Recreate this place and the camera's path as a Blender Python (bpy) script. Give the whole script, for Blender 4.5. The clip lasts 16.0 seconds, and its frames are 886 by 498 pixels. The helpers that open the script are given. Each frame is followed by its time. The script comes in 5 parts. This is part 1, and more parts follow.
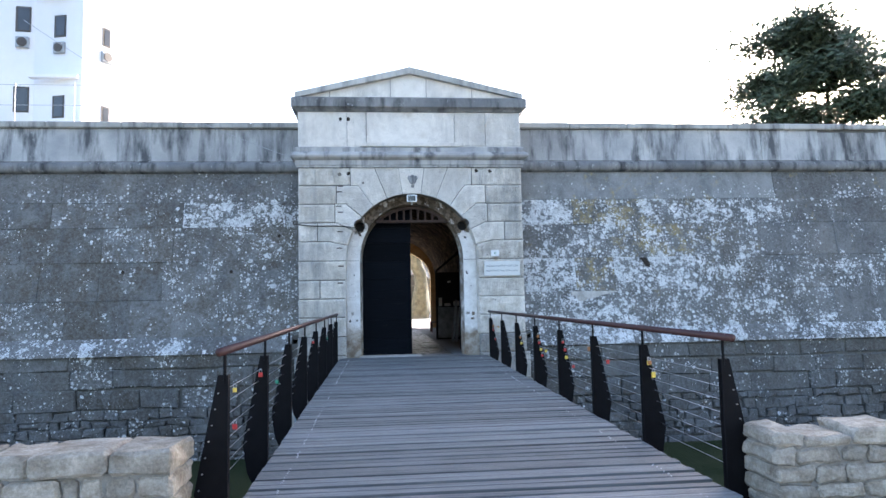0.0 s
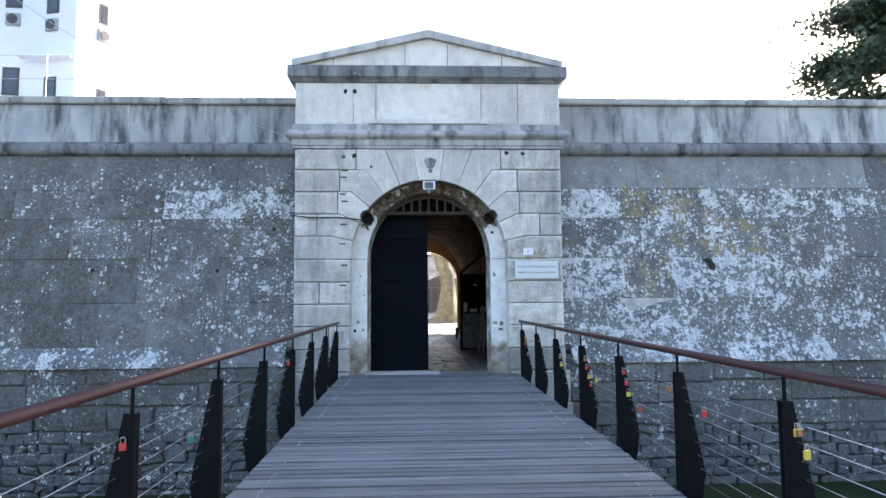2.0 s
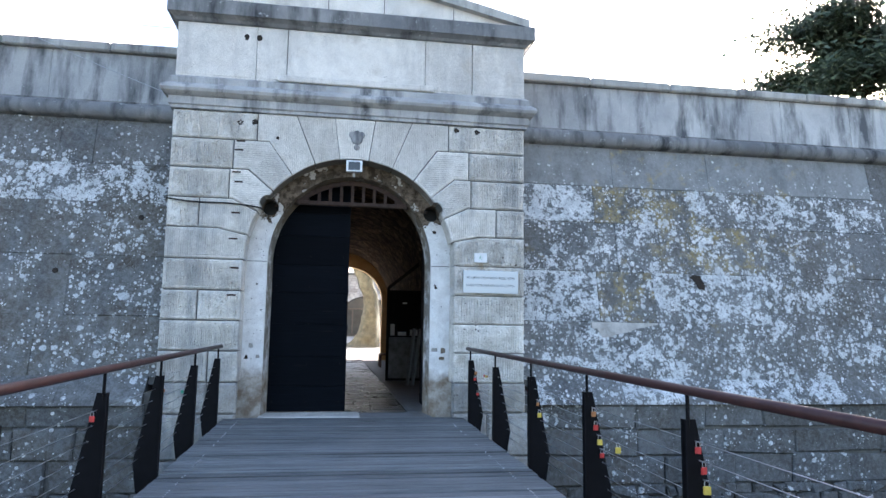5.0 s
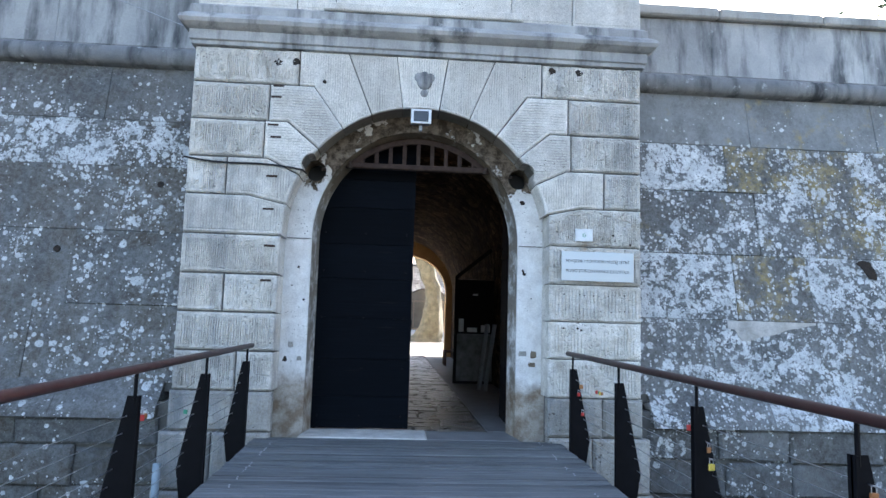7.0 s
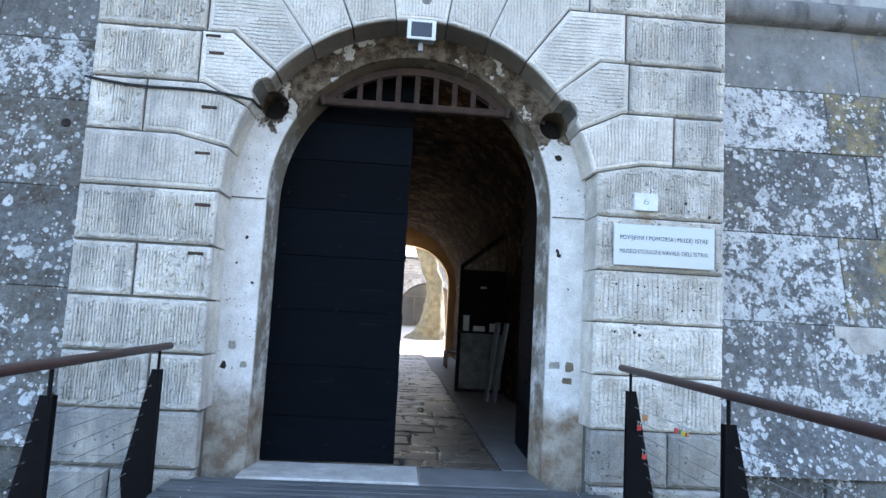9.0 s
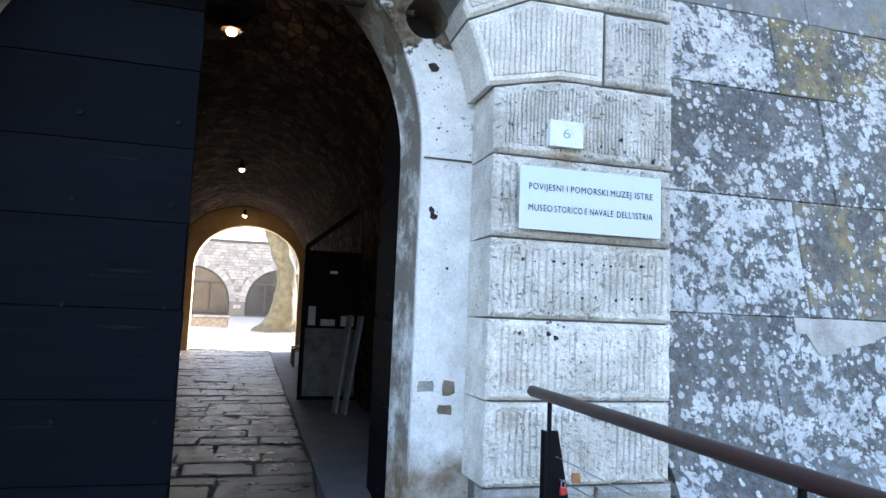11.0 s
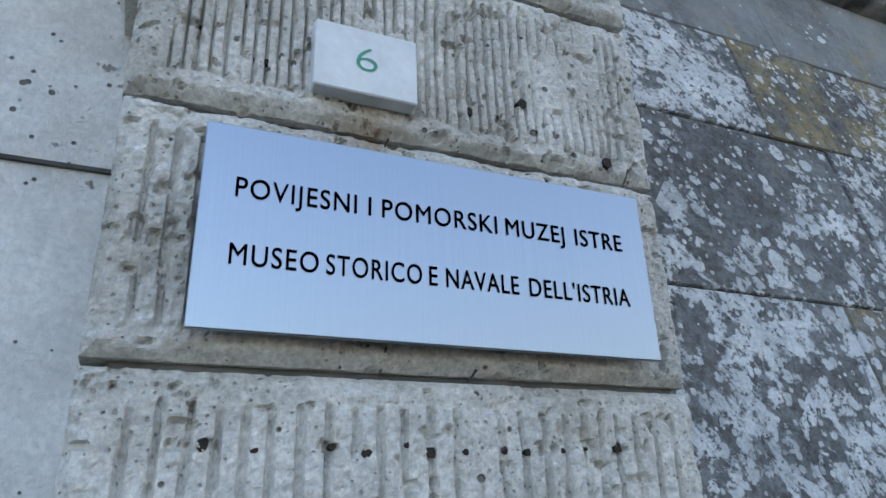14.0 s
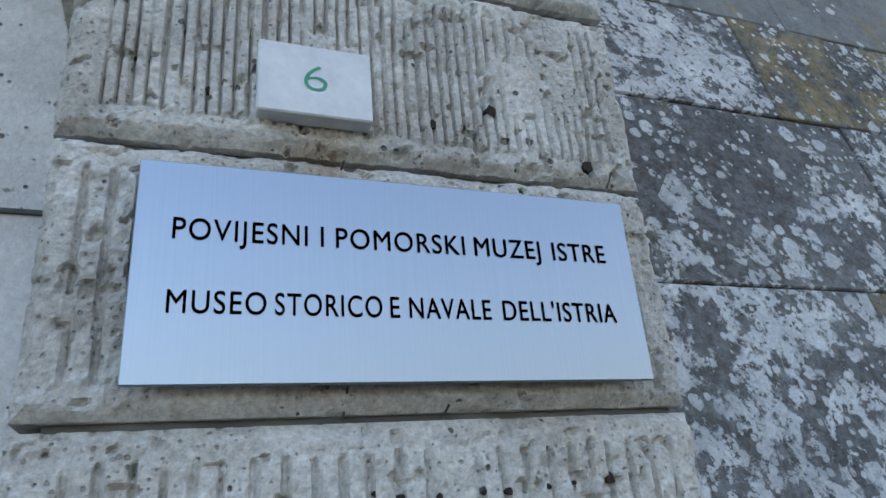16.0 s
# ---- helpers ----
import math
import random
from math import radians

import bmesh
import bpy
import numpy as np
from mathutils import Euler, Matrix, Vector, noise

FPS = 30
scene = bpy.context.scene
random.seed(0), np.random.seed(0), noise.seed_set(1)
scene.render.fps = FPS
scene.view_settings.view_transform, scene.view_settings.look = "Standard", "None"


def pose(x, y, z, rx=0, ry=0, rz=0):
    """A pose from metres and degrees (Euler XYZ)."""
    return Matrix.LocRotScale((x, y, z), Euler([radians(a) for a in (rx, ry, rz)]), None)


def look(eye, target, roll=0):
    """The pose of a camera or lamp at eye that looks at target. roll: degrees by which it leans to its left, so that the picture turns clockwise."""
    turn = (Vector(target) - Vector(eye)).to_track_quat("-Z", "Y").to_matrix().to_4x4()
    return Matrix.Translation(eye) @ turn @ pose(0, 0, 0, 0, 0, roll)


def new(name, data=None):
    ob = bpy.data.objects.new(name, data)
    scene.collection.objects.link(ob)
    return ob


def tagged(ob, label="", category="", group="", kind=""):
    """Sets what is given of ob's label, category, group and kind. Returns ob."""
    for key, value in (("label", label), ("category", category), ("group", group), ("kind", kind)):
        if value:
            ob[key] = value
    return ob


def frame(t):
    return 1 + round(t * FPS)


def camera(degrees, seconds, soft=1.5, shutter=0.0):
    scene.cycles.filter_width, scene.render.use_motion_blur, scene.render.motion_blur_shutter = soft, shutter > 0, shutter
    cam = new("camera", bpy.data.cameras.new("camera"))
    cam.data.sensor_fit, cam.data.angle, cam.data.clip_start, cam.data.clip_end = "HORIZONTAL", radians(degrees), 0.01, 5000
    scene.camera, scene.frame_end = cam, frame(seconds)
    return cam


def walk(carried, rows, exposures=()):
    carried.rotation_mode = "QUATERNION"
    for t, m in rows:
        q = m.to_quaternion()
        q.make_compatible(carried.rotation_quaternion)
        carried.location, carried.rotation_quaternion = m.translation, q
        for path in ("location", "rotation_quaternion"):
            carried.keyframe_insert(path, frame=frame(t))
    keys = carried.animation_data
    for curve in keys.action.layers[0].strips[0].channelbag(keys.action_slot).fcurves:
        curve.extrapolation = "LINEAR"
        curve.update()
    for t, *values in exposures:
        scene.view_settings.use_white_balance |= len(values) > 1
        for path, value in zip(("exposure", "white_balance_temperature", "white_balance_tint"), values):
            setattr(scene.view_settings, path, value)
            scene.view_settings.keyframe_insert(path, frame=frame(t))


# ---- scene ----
cam = camera(67.0, 16.0)
METRES, EYE, TILT, LEAN, TURN = 16.0, 1.5, 0.0, 0.0, -5.2
ROWS = [
    (0.0, 0.0, 0.0, 0.0, 0.09, 4.68, 1.15),
    (0.5, 0.0035, 0.0475, -0.003, 5.77, 4.24, 0.61),
    (1.0, 0.0089, 0.0865, -0.0006, 2.11, 1.9, 0.92),
    (1.5, 0.0125, 0.1294, 0.0055, 3.78, 3.22, -0.56),
    (2.0, 0.0114, 0.1679, 0.0074, 2.75, 4.86, 0.46),
    (2.5, 0.0133, 0.2034, 0.0042, 0.26, 4.6, -0.28),
    (3.0, 0.0127, 0.2376, 0.0043, 3.32, 7.99, -2.12),
    (3.5, 0.0077, 0.2692, -0.0006, -0.68, 6.22, -0.73),
    (6.0, -0.0071, 0.45, 0.0084, -4.16, 7.56, -0.82),
    (6.5, -0.0099, 0.4871, 0.009, -0.86, 7.69, -1.62),
    (7.0, -0.0155, 0.5241, 0.0073, 1.11, 6.27, -1.68),
    (7.5, -0.0196, 0.5637, 0.008, 0.92, 6.4, -2.69),
    (8.0, -0.0198, 0.5996, 0.0057, 1.57, 6.73, -3.07),
    (10.5, -0.0104, 0.7766, 0.0109, -3.84, 4.68, -2.79),
    (11.0, -0.0033, 0.8109, 0.0112, -10.62, 5.55, -2.29),
    (11.5, 0.003, 0.8442, 0.012, -17.97, 9.71, -1.18),
    (12.0, 0.0148, 0.8716, 0.0117, -29.74, 7.28, 1.68),
    (12.5, 0.0323, 0.9012, 0.0150, -31.48, 7.96, 1.91),
    (13.0, 0.0433, 0.9301, 0.0167, -31.71, 9.93, 1.68),
    (13.5, 0.0582, 0.9524, 0.0200, -27.92, 16.93, 1.75),
    (14.0, 0.0668, 0.9658, 0.0241, -18.02, 22.02, 1.89),
    (14.5, 0.0722, 0.9674, 0.0276, -14.92, 22.59, 2.16),
    (15.0, 0.0744, 0.9676, 0.0284, -14.44, 23.10, 3.77),
    (15.5, 0.0746, 0.9678, 0.0285, -14.58, 22.29, 4.53),
    (16.0, 0.0748, 0.9676, 0.0285, -14.57, 22.10, 4.63),
]
walk(cam, [(t, pose(0, 0, EYE, TILT, LEAN, TURN) @ pose(METRES * x, METRES * y, METRES * z, 90 + pitch, roll, yaw)) for t, x, y, z, yaw, pitch, roll in ROWS],
     exposures=[(0, 2.2, 6080, 17), (0.5, 2.05, 6080, 17), (1, 2.0, 6080, 17), (1.5, 2.05, 6080, 17), (2, 2.2, 6080, 17), (2.5, 2.12, 6080, 17), (3, 2.28, 6080, 17), (3.5, 1.95, 6080, 17), (6, 2.3, 6080, 17), (7, 2.25, 6080, 17), (8, 2.42, 6080, 17), (10.5, 2.68, 6080, 17), (11, 2.72, 6080, 17), (11.5, 2.75, 6080, 17), (12, 2.58, 6160, 17), (12.5, 2.42, 6230, 17), (13, 2.3, 6320, 17), (13.5, 2.02, 6400, 17), (14.5, 1.75, 6560, 17), (16, 1.7, 6560, 17)])

# ---- world, sun, exposure ----
SUN_EL, SUN_AZ = radians(17.0), radians(44.0)      # azimuth from +y towards +x
world = bpy.data.worlds.new("sky_world")
scene.world = world
world.use_nodes = True
wn = world.node_tree
sky = wn.nodes.new("ShaderNodeTexSky")
sky.sky_type, sky.sun_disc = "NISHITA", False
sky.sun_elevation, sky.sun_rotation = SUN_EL, SUN_AZ
sky.air_density, sky.dust_density, sky.ozone_density = 1.0, 2.5, 1.0
wn.nodes["Background"].inputs["Strength"].default_value = 0.15
wn.links.new(sky.outputs[0], wn.nodes["Background"].inputs["Color"])
sun = new("sun", bpy.data.lights.new("sun", "SUN"))
sun.data.energy, sun.data.angle, sun.data.color = 5.0, radians(0.6), (1.0, 0.93, 0.82)
sun_way = Vector((math.sin(SUN_AZ) * math.cos(SUN_EL), math.cos(SUN_AZ) * math.cos(SUN_EL), math.sin(SUN_EL)))
sun.matrix_world = look(sun_way * 60, (0, 0, 0))


# ---- materials ----
class Mat:
    """A node material in world metres."""

    def __init__(self, name, rough=0.8, metal=0.0, spec=0.4):
        self.m = bpy.data.materials.new(name)
        self.m.use_nodes = True
        self.t = self.m.node_tree
        self.b = self.t.nodes["Principled BSDF"]
        self.b.inputs["Roughness"].default_value = rough
        self.b.inputs["Metallic"].default_value = metal
        self.b.inputs["Specular IOR Level"].default_value = spec
        self.pos = self.n("ShaderNodeNewGeometry").outputs["Position"]
        self.rnd = self.n("ShaderNodeObjectInfo").outputs["Random"]

    def n(self, kind):
        return self.t.nodes.new(kind)

    def link(self, a, sock):
        if hasattr(a, "is_output"):
            self.t.links.new(a, sock)
        else:
            sock.default_value = a

    def scaled(self, x, y, z, shift=None):
        v = self.n("ShaderNodeMapping")
        self.link(self.pos, v.inputs["Vector"])
        v.inputs["Scale"].default_value = (x, y, z)
        if shift is not None:
            c = self.n("ShaderNodeCombineXYZ")
            k = self.math("MULTIPLY", self.rnd, 37.0)
            for i in range(3):
                self.link(k, c.inputs[i])
            self.link(c.outputs[0], v.inputs["Location"])
        return v.outputs[0]

    def noise(self, scale, detail=4.0, rough=0.55, vec=None, distort=0.0):
        v = self.n("ShaderNodeTexNoise")
        self.link(vec if vec is not None else self.pos, v.inputs["Vector"])
        v.inputs["Scale"].default_value, v.inputs["Detail"].default_value = scale, detail
        v.inputs["Roughness"].default_value, v.inputs["Distortion"].default_value = rough, distort
        return v.outputs["Fac"]

    def voronoi(self, scale, vec=None, feature="F1", out="Distance"):
        v = self.n("ShaderNodeTexVoronoi")
        v.feature = feature
        self.link(vec if vec is not None else self.pos, v.inputs["Vector"])
        v.inputs["Scale"].default_value = scale
        return v.outputs[out]

    def math(self, op, a, b=0.0, clamp=False):
        v = self.n("ShaderNodeMath")
        v.operation, v.use_clamp = op, clamp
        self.link(a, v.inputs[0])
        self.link(b, v.inputs[1])
        return v.outputs[0]

    def step(self, a, lo, hi):
        v = self.n("ShaderNodeMapRange")
        self.link(a, v.inputs["Value"])
        self.link(lo, v.inputs["From Min"])
        self.link(hi, v.inputs["From Max"])
        return v.outputs["Result"]

    def z(self):
        v = self.n("ShaderNodeSeparateXYZ")
        self.link(self.pos, v.inputs[0])
        return v.outputs

    def mix(self, f, a, b, mode="MIX"):
        v = self.n("ShaderNodeMix")
        v.data_type, v.blend_type = "RGBA", mode
        self.link(f, v.inputs[0])
        self.link((*a, 1.0) if isinstance(a, tuple) else a, v.inputs[6])
        self.link((*b, 1.0) if isinstance(b, tuple) else b, v.inputs[7])
        return v.outputs[2]

    def grey(self, f, lo, hi):
        """A colour times a value running from lo to hi."""
        v = self.n("ShaderNodeMapRange")
        self.link(f, v.inputs["Value"])
        v.inputs["To Min"].default_value, v.inputs["To Max"].default_value = lo, hi
        return v.outputs["Result"]

    def tint(self, col, val):
        return self.mix(1.0, col, val, "MULTIPLY")

    def done(self, colour, height=None, strength=0.4, dist=0.01, rough=None):
        self.link((*colour, 1.0) if isinstance(colour, tuple) else colour, self.b.inputs["Base Color"])
        if height is not None:
            v = self.n("ShaderNodeBump")
            v.inputs["Strength"].default_value, v.inputs["Distance"].default_value = strength, dist
            self.link(height, v.inputs["Height"])
            self.t.links.new(v.outputs[0], self.b.inputs["Normal"])
        if rough is not None:
            self.link(rough, self.b.inputs["Roughness"])
        return self.m


def lichen_stone(name, dark=1.0, top_z=4.35):
    """Old ashlar, grey and brown, with round white lichen, ochre crusts and dark runs.
    Each stone's own growth is its object colour: white lichen, ochre lichen, brown tarnish; one less its alpha: pale wash."""
    m = Mat(name, 0.92, spec=0.12)
    own = m.n("ShaderNodeSeparateColor")
    info = m.n("ShaderNodeObjectInfo")
    m.link(info.outputs["Color"], own.inputs[0])
    wash = m.math("SUBTRACT", 1.0, info.outputs["Alpha"])
    white_own, ochre_own, brown_own = own.outputs[0], own.outputs[1], own.outputs[2]
    xyz = m.z()
    flat = m.n("ShaderNodeCombineXYZ")
    m.link(xyz[0], flat.inputs[0])
    m.link(xyz[2], flat.inputs[1])
    flat = flat.outputs[0]
    big, mid, fine = m.noise(0.9, 5.0, 0.62), m.noise(4.2, 8.0, 0.68), m.noise(52.0, 5.0, 0.75)
    base = m.mix(m.step(big, 0.36, 0.66), (0.098 * dark, 0.100 * dark, 0.100 * dark), (0.212 * dark, 0.210 * dark, 0.200 * dark))
    base = m.mix(m.math("MULTIPLY", m.step(m.math("ADD", m.math("MULTIPLY", mid, 0.6), m.math("MULTIPLY", m.noise(0.7, 3.0, 0.5), 0.4)), 0.42, 0.54), m.math("ADD", brown_own, 0.15), True), base, (0.105 * dark, 0.092 * dark, 0.074 * dark))
    base = m.mix(m.math("MULTIPLY", m.step(m.noise(11.0, 8.0, 0.75), 0.47, 0.64), 0.35), base, (0.27 * dark, 0.275 * dark, 0.27 * dark))
    base = m.tint(base, m.grey(m.rnd, 0.86, 1.1))
    base = m.tint(base, m.grey(m.step(fine, 0.25, 0.75), 0.55, 1.42))
    run = m.noise(1.0, 5.0, 0.65, m.scaled(2.4, 2.4, 0.35))
    base = m.mix(m.math("MULTIPLY", m.step(run, 0.53, 0.70), 0.5), base, (0.075 * dark, 0.078 * dark, 0.080 * dark))
    base = m.mix(m.math("MULTIPLY", wash, m.grey(m.step(m.noise(3.0, 8.0, 0.7, m.scaled(1.0, 1.0, 0.6)), 0.36, 0.60), 0.35, 1.0)), base, (0.37, 0.38, 0.375))
    pit = m.step(m.math("ADD", m.voronoi(13.0), m.math("MULTIPLY", mid, 0.6)), 0.36, 0.30)
    base = m.mix(m.math("MULTIPLY", pit, 0.75), base, (0.04, 0.038, 0.035))
    # ochre crusts with soft edges
    oz = m.math("ADD", m.math("SUBTRACT", ochre_own, 0.5), m.math("ADD", m.math("MULTIPLY", m.math("SUBTRACT", m.noise(3.0, 6.0, 0.62), 0.5), 3.4), -0.12))
    oz = m.math("MULTIPLY", m.step(oz, 0.0, 0.45), m.step(ochre_own, 0.02, 0.2))
    oz = m.math("MULTIPLY", oz, m.grey(m.step(m.noise(13.0, 7.0, 0.75), 0.40, 0.58), 0.15, 0.85))
    col = m.mix(oz, base, (0.35, 0.27, 0.11))
    # white lichen: growth varies over the stone, none close under the moulding
    zone = m.math("MULTIPLY", m.math("SUBTRACT", m.noise(1.9, 4.0, 0.6), 0.5), 2.05)
    grow = m.math("ADD", white_own, zone)
    grow = m.math("MULTIPLY", grow, m.grey(m.step(m.math("ADD", xyz[2], m.math("MULTIPLY", mid, 0.7)), top_z + 0.75, top_z + 0.1), 0.35, 1.0), True)
    lich = None
    for scale, share, small, large in ((3.3, 0.40, 0.14, 0.30), (6.4, 0.66, 0.16, 0.36), (12.0, 0.80, 0.16, 0.42), (25.0, 0.62, 0.18, 0.40)):
        cell = m.n("ShaderNodeTexVoronoi")
        cell.voronoi_dimensions = "2D"
        m.link(flat, cell.inputs["Vector"])
        cell.inputs["Scale"].default_value = scale
        own2 = m.n("ShaderNodeSeparateColor")
        m.link(cell.outputs["Color"], own2.inputs[0])
        d = m.math("ADD", cell.outputs["Distance"], m.math("MULTIPLY", m.math("SUBTRACT", m.noise(scale * 2.4, 6.0, 0.68), 0.47), 0.50))
        live = m.math("MULTIPLY", m.math("SUBTRACT", m.math("MULTIPLY", grow, share), own2.outputs[0]), 7.0, True)
        r = m.math("MULTIPLY", live, m.grey(own2.outputs[1], small, large))
        spot = m.math("MULTIPLY", m.step(m.math("SUBTRACT", r, d), 0.0, 0.045), m.step(live, 0.0, 0.2))
        spot = m.math("MULTIPLY", spot, m.grey(own2.outputs[2], 0.68, 1.0))
        lich = spot if lich is None else m.math("MAXIMUM", lich, spot)
    crust = m.step(m.math("ADD", m.noise(6.5, 9.0, 0.68, None, 0.4), m.math("MULTIPLY", m.math("SUBTRACT", grow, 0.5), 0.40)), 0.62, 0.645)
    crust = m.math("MULTIPLY", crust, m.step(m.noise(15.0, 7.0, 0.74), 0.39, 0.48))
    lich = m.math("MAXIMUM", lich, crust)
    lich = m.math("MULTIPLY", lich, m.step(m.noise(30.0, 5.0, 0.72), 0.38, 0.44), True)
    film = m.math("MULTIPLY", m.step(m.noise(17.0, 9.0, 0.78), 0.45, 0.58), m.math("ADD", m.math("MULTIPLY", grow, 0.26), 0.13))
    col = m.mix(film, col, (0.42, 0.44, 0.45))
    white = m.tint(m.mix(m.step(m.noise(5.0, 5.0, 0.6), 0.35, 0.65), (0.57, 0.59, 0.59), (0.84, 0.85, 0.84)), m.grey(m.step(fine, 0.2, 0.8), 0.70, 1.14))
    col = m.mix(lich, col, white)
    h = m.math("ADD", m.math("MULTIPLY", mid, 0.9), m.math("ADD", m.math("MULTIPLY", fine, 0.4), m.math("MULTIPLY", lich, 0.18)))
    return m.done(col, m.math("SUBTRACT", h, m.math("MULTIPLY", pit, 0.5)), 0.9, 0.025)


def pale_stone(name, light, tooled, grime, per_m=32.0, even=0.15, pitted=0.0, level=False, rust=None, damp=False):
    """Dressed white limestone; tooled: chiselled upright furrows, their shade also put into the colour."""
    m = Mat(name, 0.88, spec=0.15)
    v = m.scaled(1, 1, 1, True)
    big = m.noise(0.8, 4.0, 0.6)
    mid = m.noise(5.0, 8.0, 0.7, v)
    fine = m.noise(75.0, 5.0, 0.75)
    col = m.mix(m.grey(m.step(mid, 0.36, 0.64), even, 1.0), (0.54 * light, 0.505 * light, 0.44 * light), (0.81 * light, 0.775 * light, 0.71 * light))
    col = m.tint(col, m.grey(m.rnd, 0.82, 1.06))
    run = m.noise(1.0, 6.0, 0.68, m.scaled(3.4, 3.4, 0.55))
    col = m.mix(m.math("MULTIPLY", m.step(m.math("ADD", m.math("MULTIPLY", run, 0.6), m.math("MULTIPLY", big, 0.5)), 0.51, 0.68), grime), col, (0.18, 0.19, 0.20))
    col = m.mix(m.math("MULTIPLY", m.step(m.noise(2.3, 6.0, 0.7), 0.56, 0.72), 0.35), col, (0.34, 0.27, 0.18))
    col = m.tint(col, m.grey(m.step(fine, 0.28, 0.72), 0.60, 1.28))
    pits = m.math("ADD", m.voronoi(21.0), m.math("MULTIPLY", m.noise(2.6, 4.0, 0.6), 0.75))
    pit = m.step(pits, 0.43 + pitted, 0.37 + pitted)
    small = m.step(m.math("ADD", m.voronoi(60.0), m.math("MULTIPLY", mid, 0.7)), 0.50 + pitted, 0.40 + pitted)
    col = m.mix(m.math("MULTIPLY", pit, 0.8), col, (0.085, 0.07, 0.055))
    col = m.mix(m.math("MULTIPLY", small, 0.5), col, (0.20, 0.18, 0.15))
    h = m.math("ADD", m.math("MULTIPLY", fine, 0.25), m.math("MULTIPLY", mid, 0.7))
    h = m.math("SUBTRACT", h, m.math("ADD", m.math("MULTIPLY", pit, 1.1), m.math("MULTIPLY", small, 0.35)))
    if tooled:
        x = m.z()[2 if level else 0]
        wob = m.math("ADD", x, m.math("MULTIPLY", m.noise(3.5, 5.0, 0.7, v), 0.05))
        groove = m.math("SINE", m.math("MULTIPLY", wob, 2 * math.pi * per_m))
        groove = m.step(m.math("ADD", groove, m.math("MULTIPLY", m.math("SUBTRACT", m.noise(22.0, 4.0, 0.7), 0.5), 1.8)), -1.1, -0.35)
        patchy = m.step(m.noise(8.0, 5.0, 0.65, m.scaled(*((0.4, 1.0, 1.0) if level else (1.0, 1.0, 0.4)), True)), 0.34, 0.56)
        gz = m.math("MULTIPLY", m.math("SUBTRACT", 1.0, groove), patchy)
        h = m.math("SUBTRACT", h, m.math("MULTIPLY", gz, 1.0))
        # furrow shade painted into the colour, since the soft sky shades them weakly
        col = m.mix(m.math("MULTIPLY", gz, 0.45), col, (0.19, 0.18, 0.155))
    if damp:
        at = m.z()
        wet = m.math("MULTIPLY", m.step(at[1], 16.405, 16.44), m.step(m.math("ADD", at[2], m.math("MULTIPLY", m.noise(3.0, 6.0, 0.7), 1.2)), 3.85, 4.35))
        col = m.mix(m.math("MULTIPLY", wet, 0.85), col, m.mix(m.noise(7.0, 6.0, 0.7), (0.06, 0.045, 0.03), (0.22, 0.17, 0.12)))
    if rust:
        v = m.n("ShaderNodeVectorMath")
        v.operation = "DISTANCE"
        m.link(m.pos, v.inputs[0])
        v.inputs[1].default_value = rust
        near = m.step(m.math("ADD", v.outputs["Value"], m.math("MULTIPLY", m.noise(14.0, 6.0, 0.7), 0.16)), 0.155, 0.07)
        col = m.mix(m.math("MULTIPLY", near, 0.65), col, (0.30, 0.17, 0.07))
    return m.done(col, h, 0.9, 0.012)


def streaked_stone(name, base, light, dark):
    """Parapet and mouldings: weathered stone with upright black runs."""
    m = Mat(name, 0.9, spec=0.2)
    big = m.noise(0.9, 4.0, 0.6)
    run = m.noise(1.0, 6.0, 0.62, m.scaled(3.0, 3.0, 0.6))
    fine = m.noise(45.0, 4.0, 0.7)
    col = m.mix(m.step(big, 0.35, 0.65), base, light)
    col = m.mix(m.step(m.math("ADD", m.math("MULTIPLY", run, 0.75), m.math("MULTIPLY", big, 0.35)), 0.525, 0.68), col, dark)
    col = m.mix(m.math("MULTIPLY", m.step(m.noise(8.0, 5.0, 0.65), 0.62, 0.68), 0.7), col, (0.42, 0.44, 0.43))
    col = m.tint(m.tint(col, m.grey(fine, 0.75, 1.2)), m.grey(m.rnd, 0.82, 1.12))
    return m.done(col, m.math("ADD", m.math("MULTIPLY", fine, 0.3), m.noise(6.0, 5.0)), 0.6, 0.02)


def plain_mat(name, lo, hi, scale=6.0, rough=0.6, metal=0.0, spec=0.4, bump=0.2, fine=60.0):
    m = Mat(name, rough, metal, spec)
    a = m.noise(scale, 5.0, 0.6)
    f = m.noise(fine, 3.0, 0.6)
    col = m.tint(m.mix(m.step(a, 0.3, 0.7), lo, hi), m.grey(f, 0.88, 1.1))
    return m.done(col, m.math("ADD", a, m.math("MULTIPLY", f, 0.3)), bump, 0.01, m.grey(a, max(0.05, rough - 0.1), min(1, rough + 0.12)))


ASHLAR = lichen_stone("lichen_ashlar", 1.0)
RUBBLE = lichen_stone("old_rubble", 0.78)
LEDGE = lichen_stone("lichen_ledge", 1.0)
TOOLED = pale_stone("tooled_limestone", 1.0, True, 0.55)
MARGIN = pale_stone("dressed_limestone", 1.0, False, 0.5)
VOUSS = pale_stone("fine_tooled_limestone", 1.04, True, 0.15, 34.0, 0.5)
VOUSS_LEVEL = pale_stone("level_tooled_limestone", 1.04, True, 0.2, 30.0, 0.4, 0.02, True)
VMARGIN = pale_stone("smooth_limestone", 1.04, False, 0.2, 30.0, 0.5, damp=True)


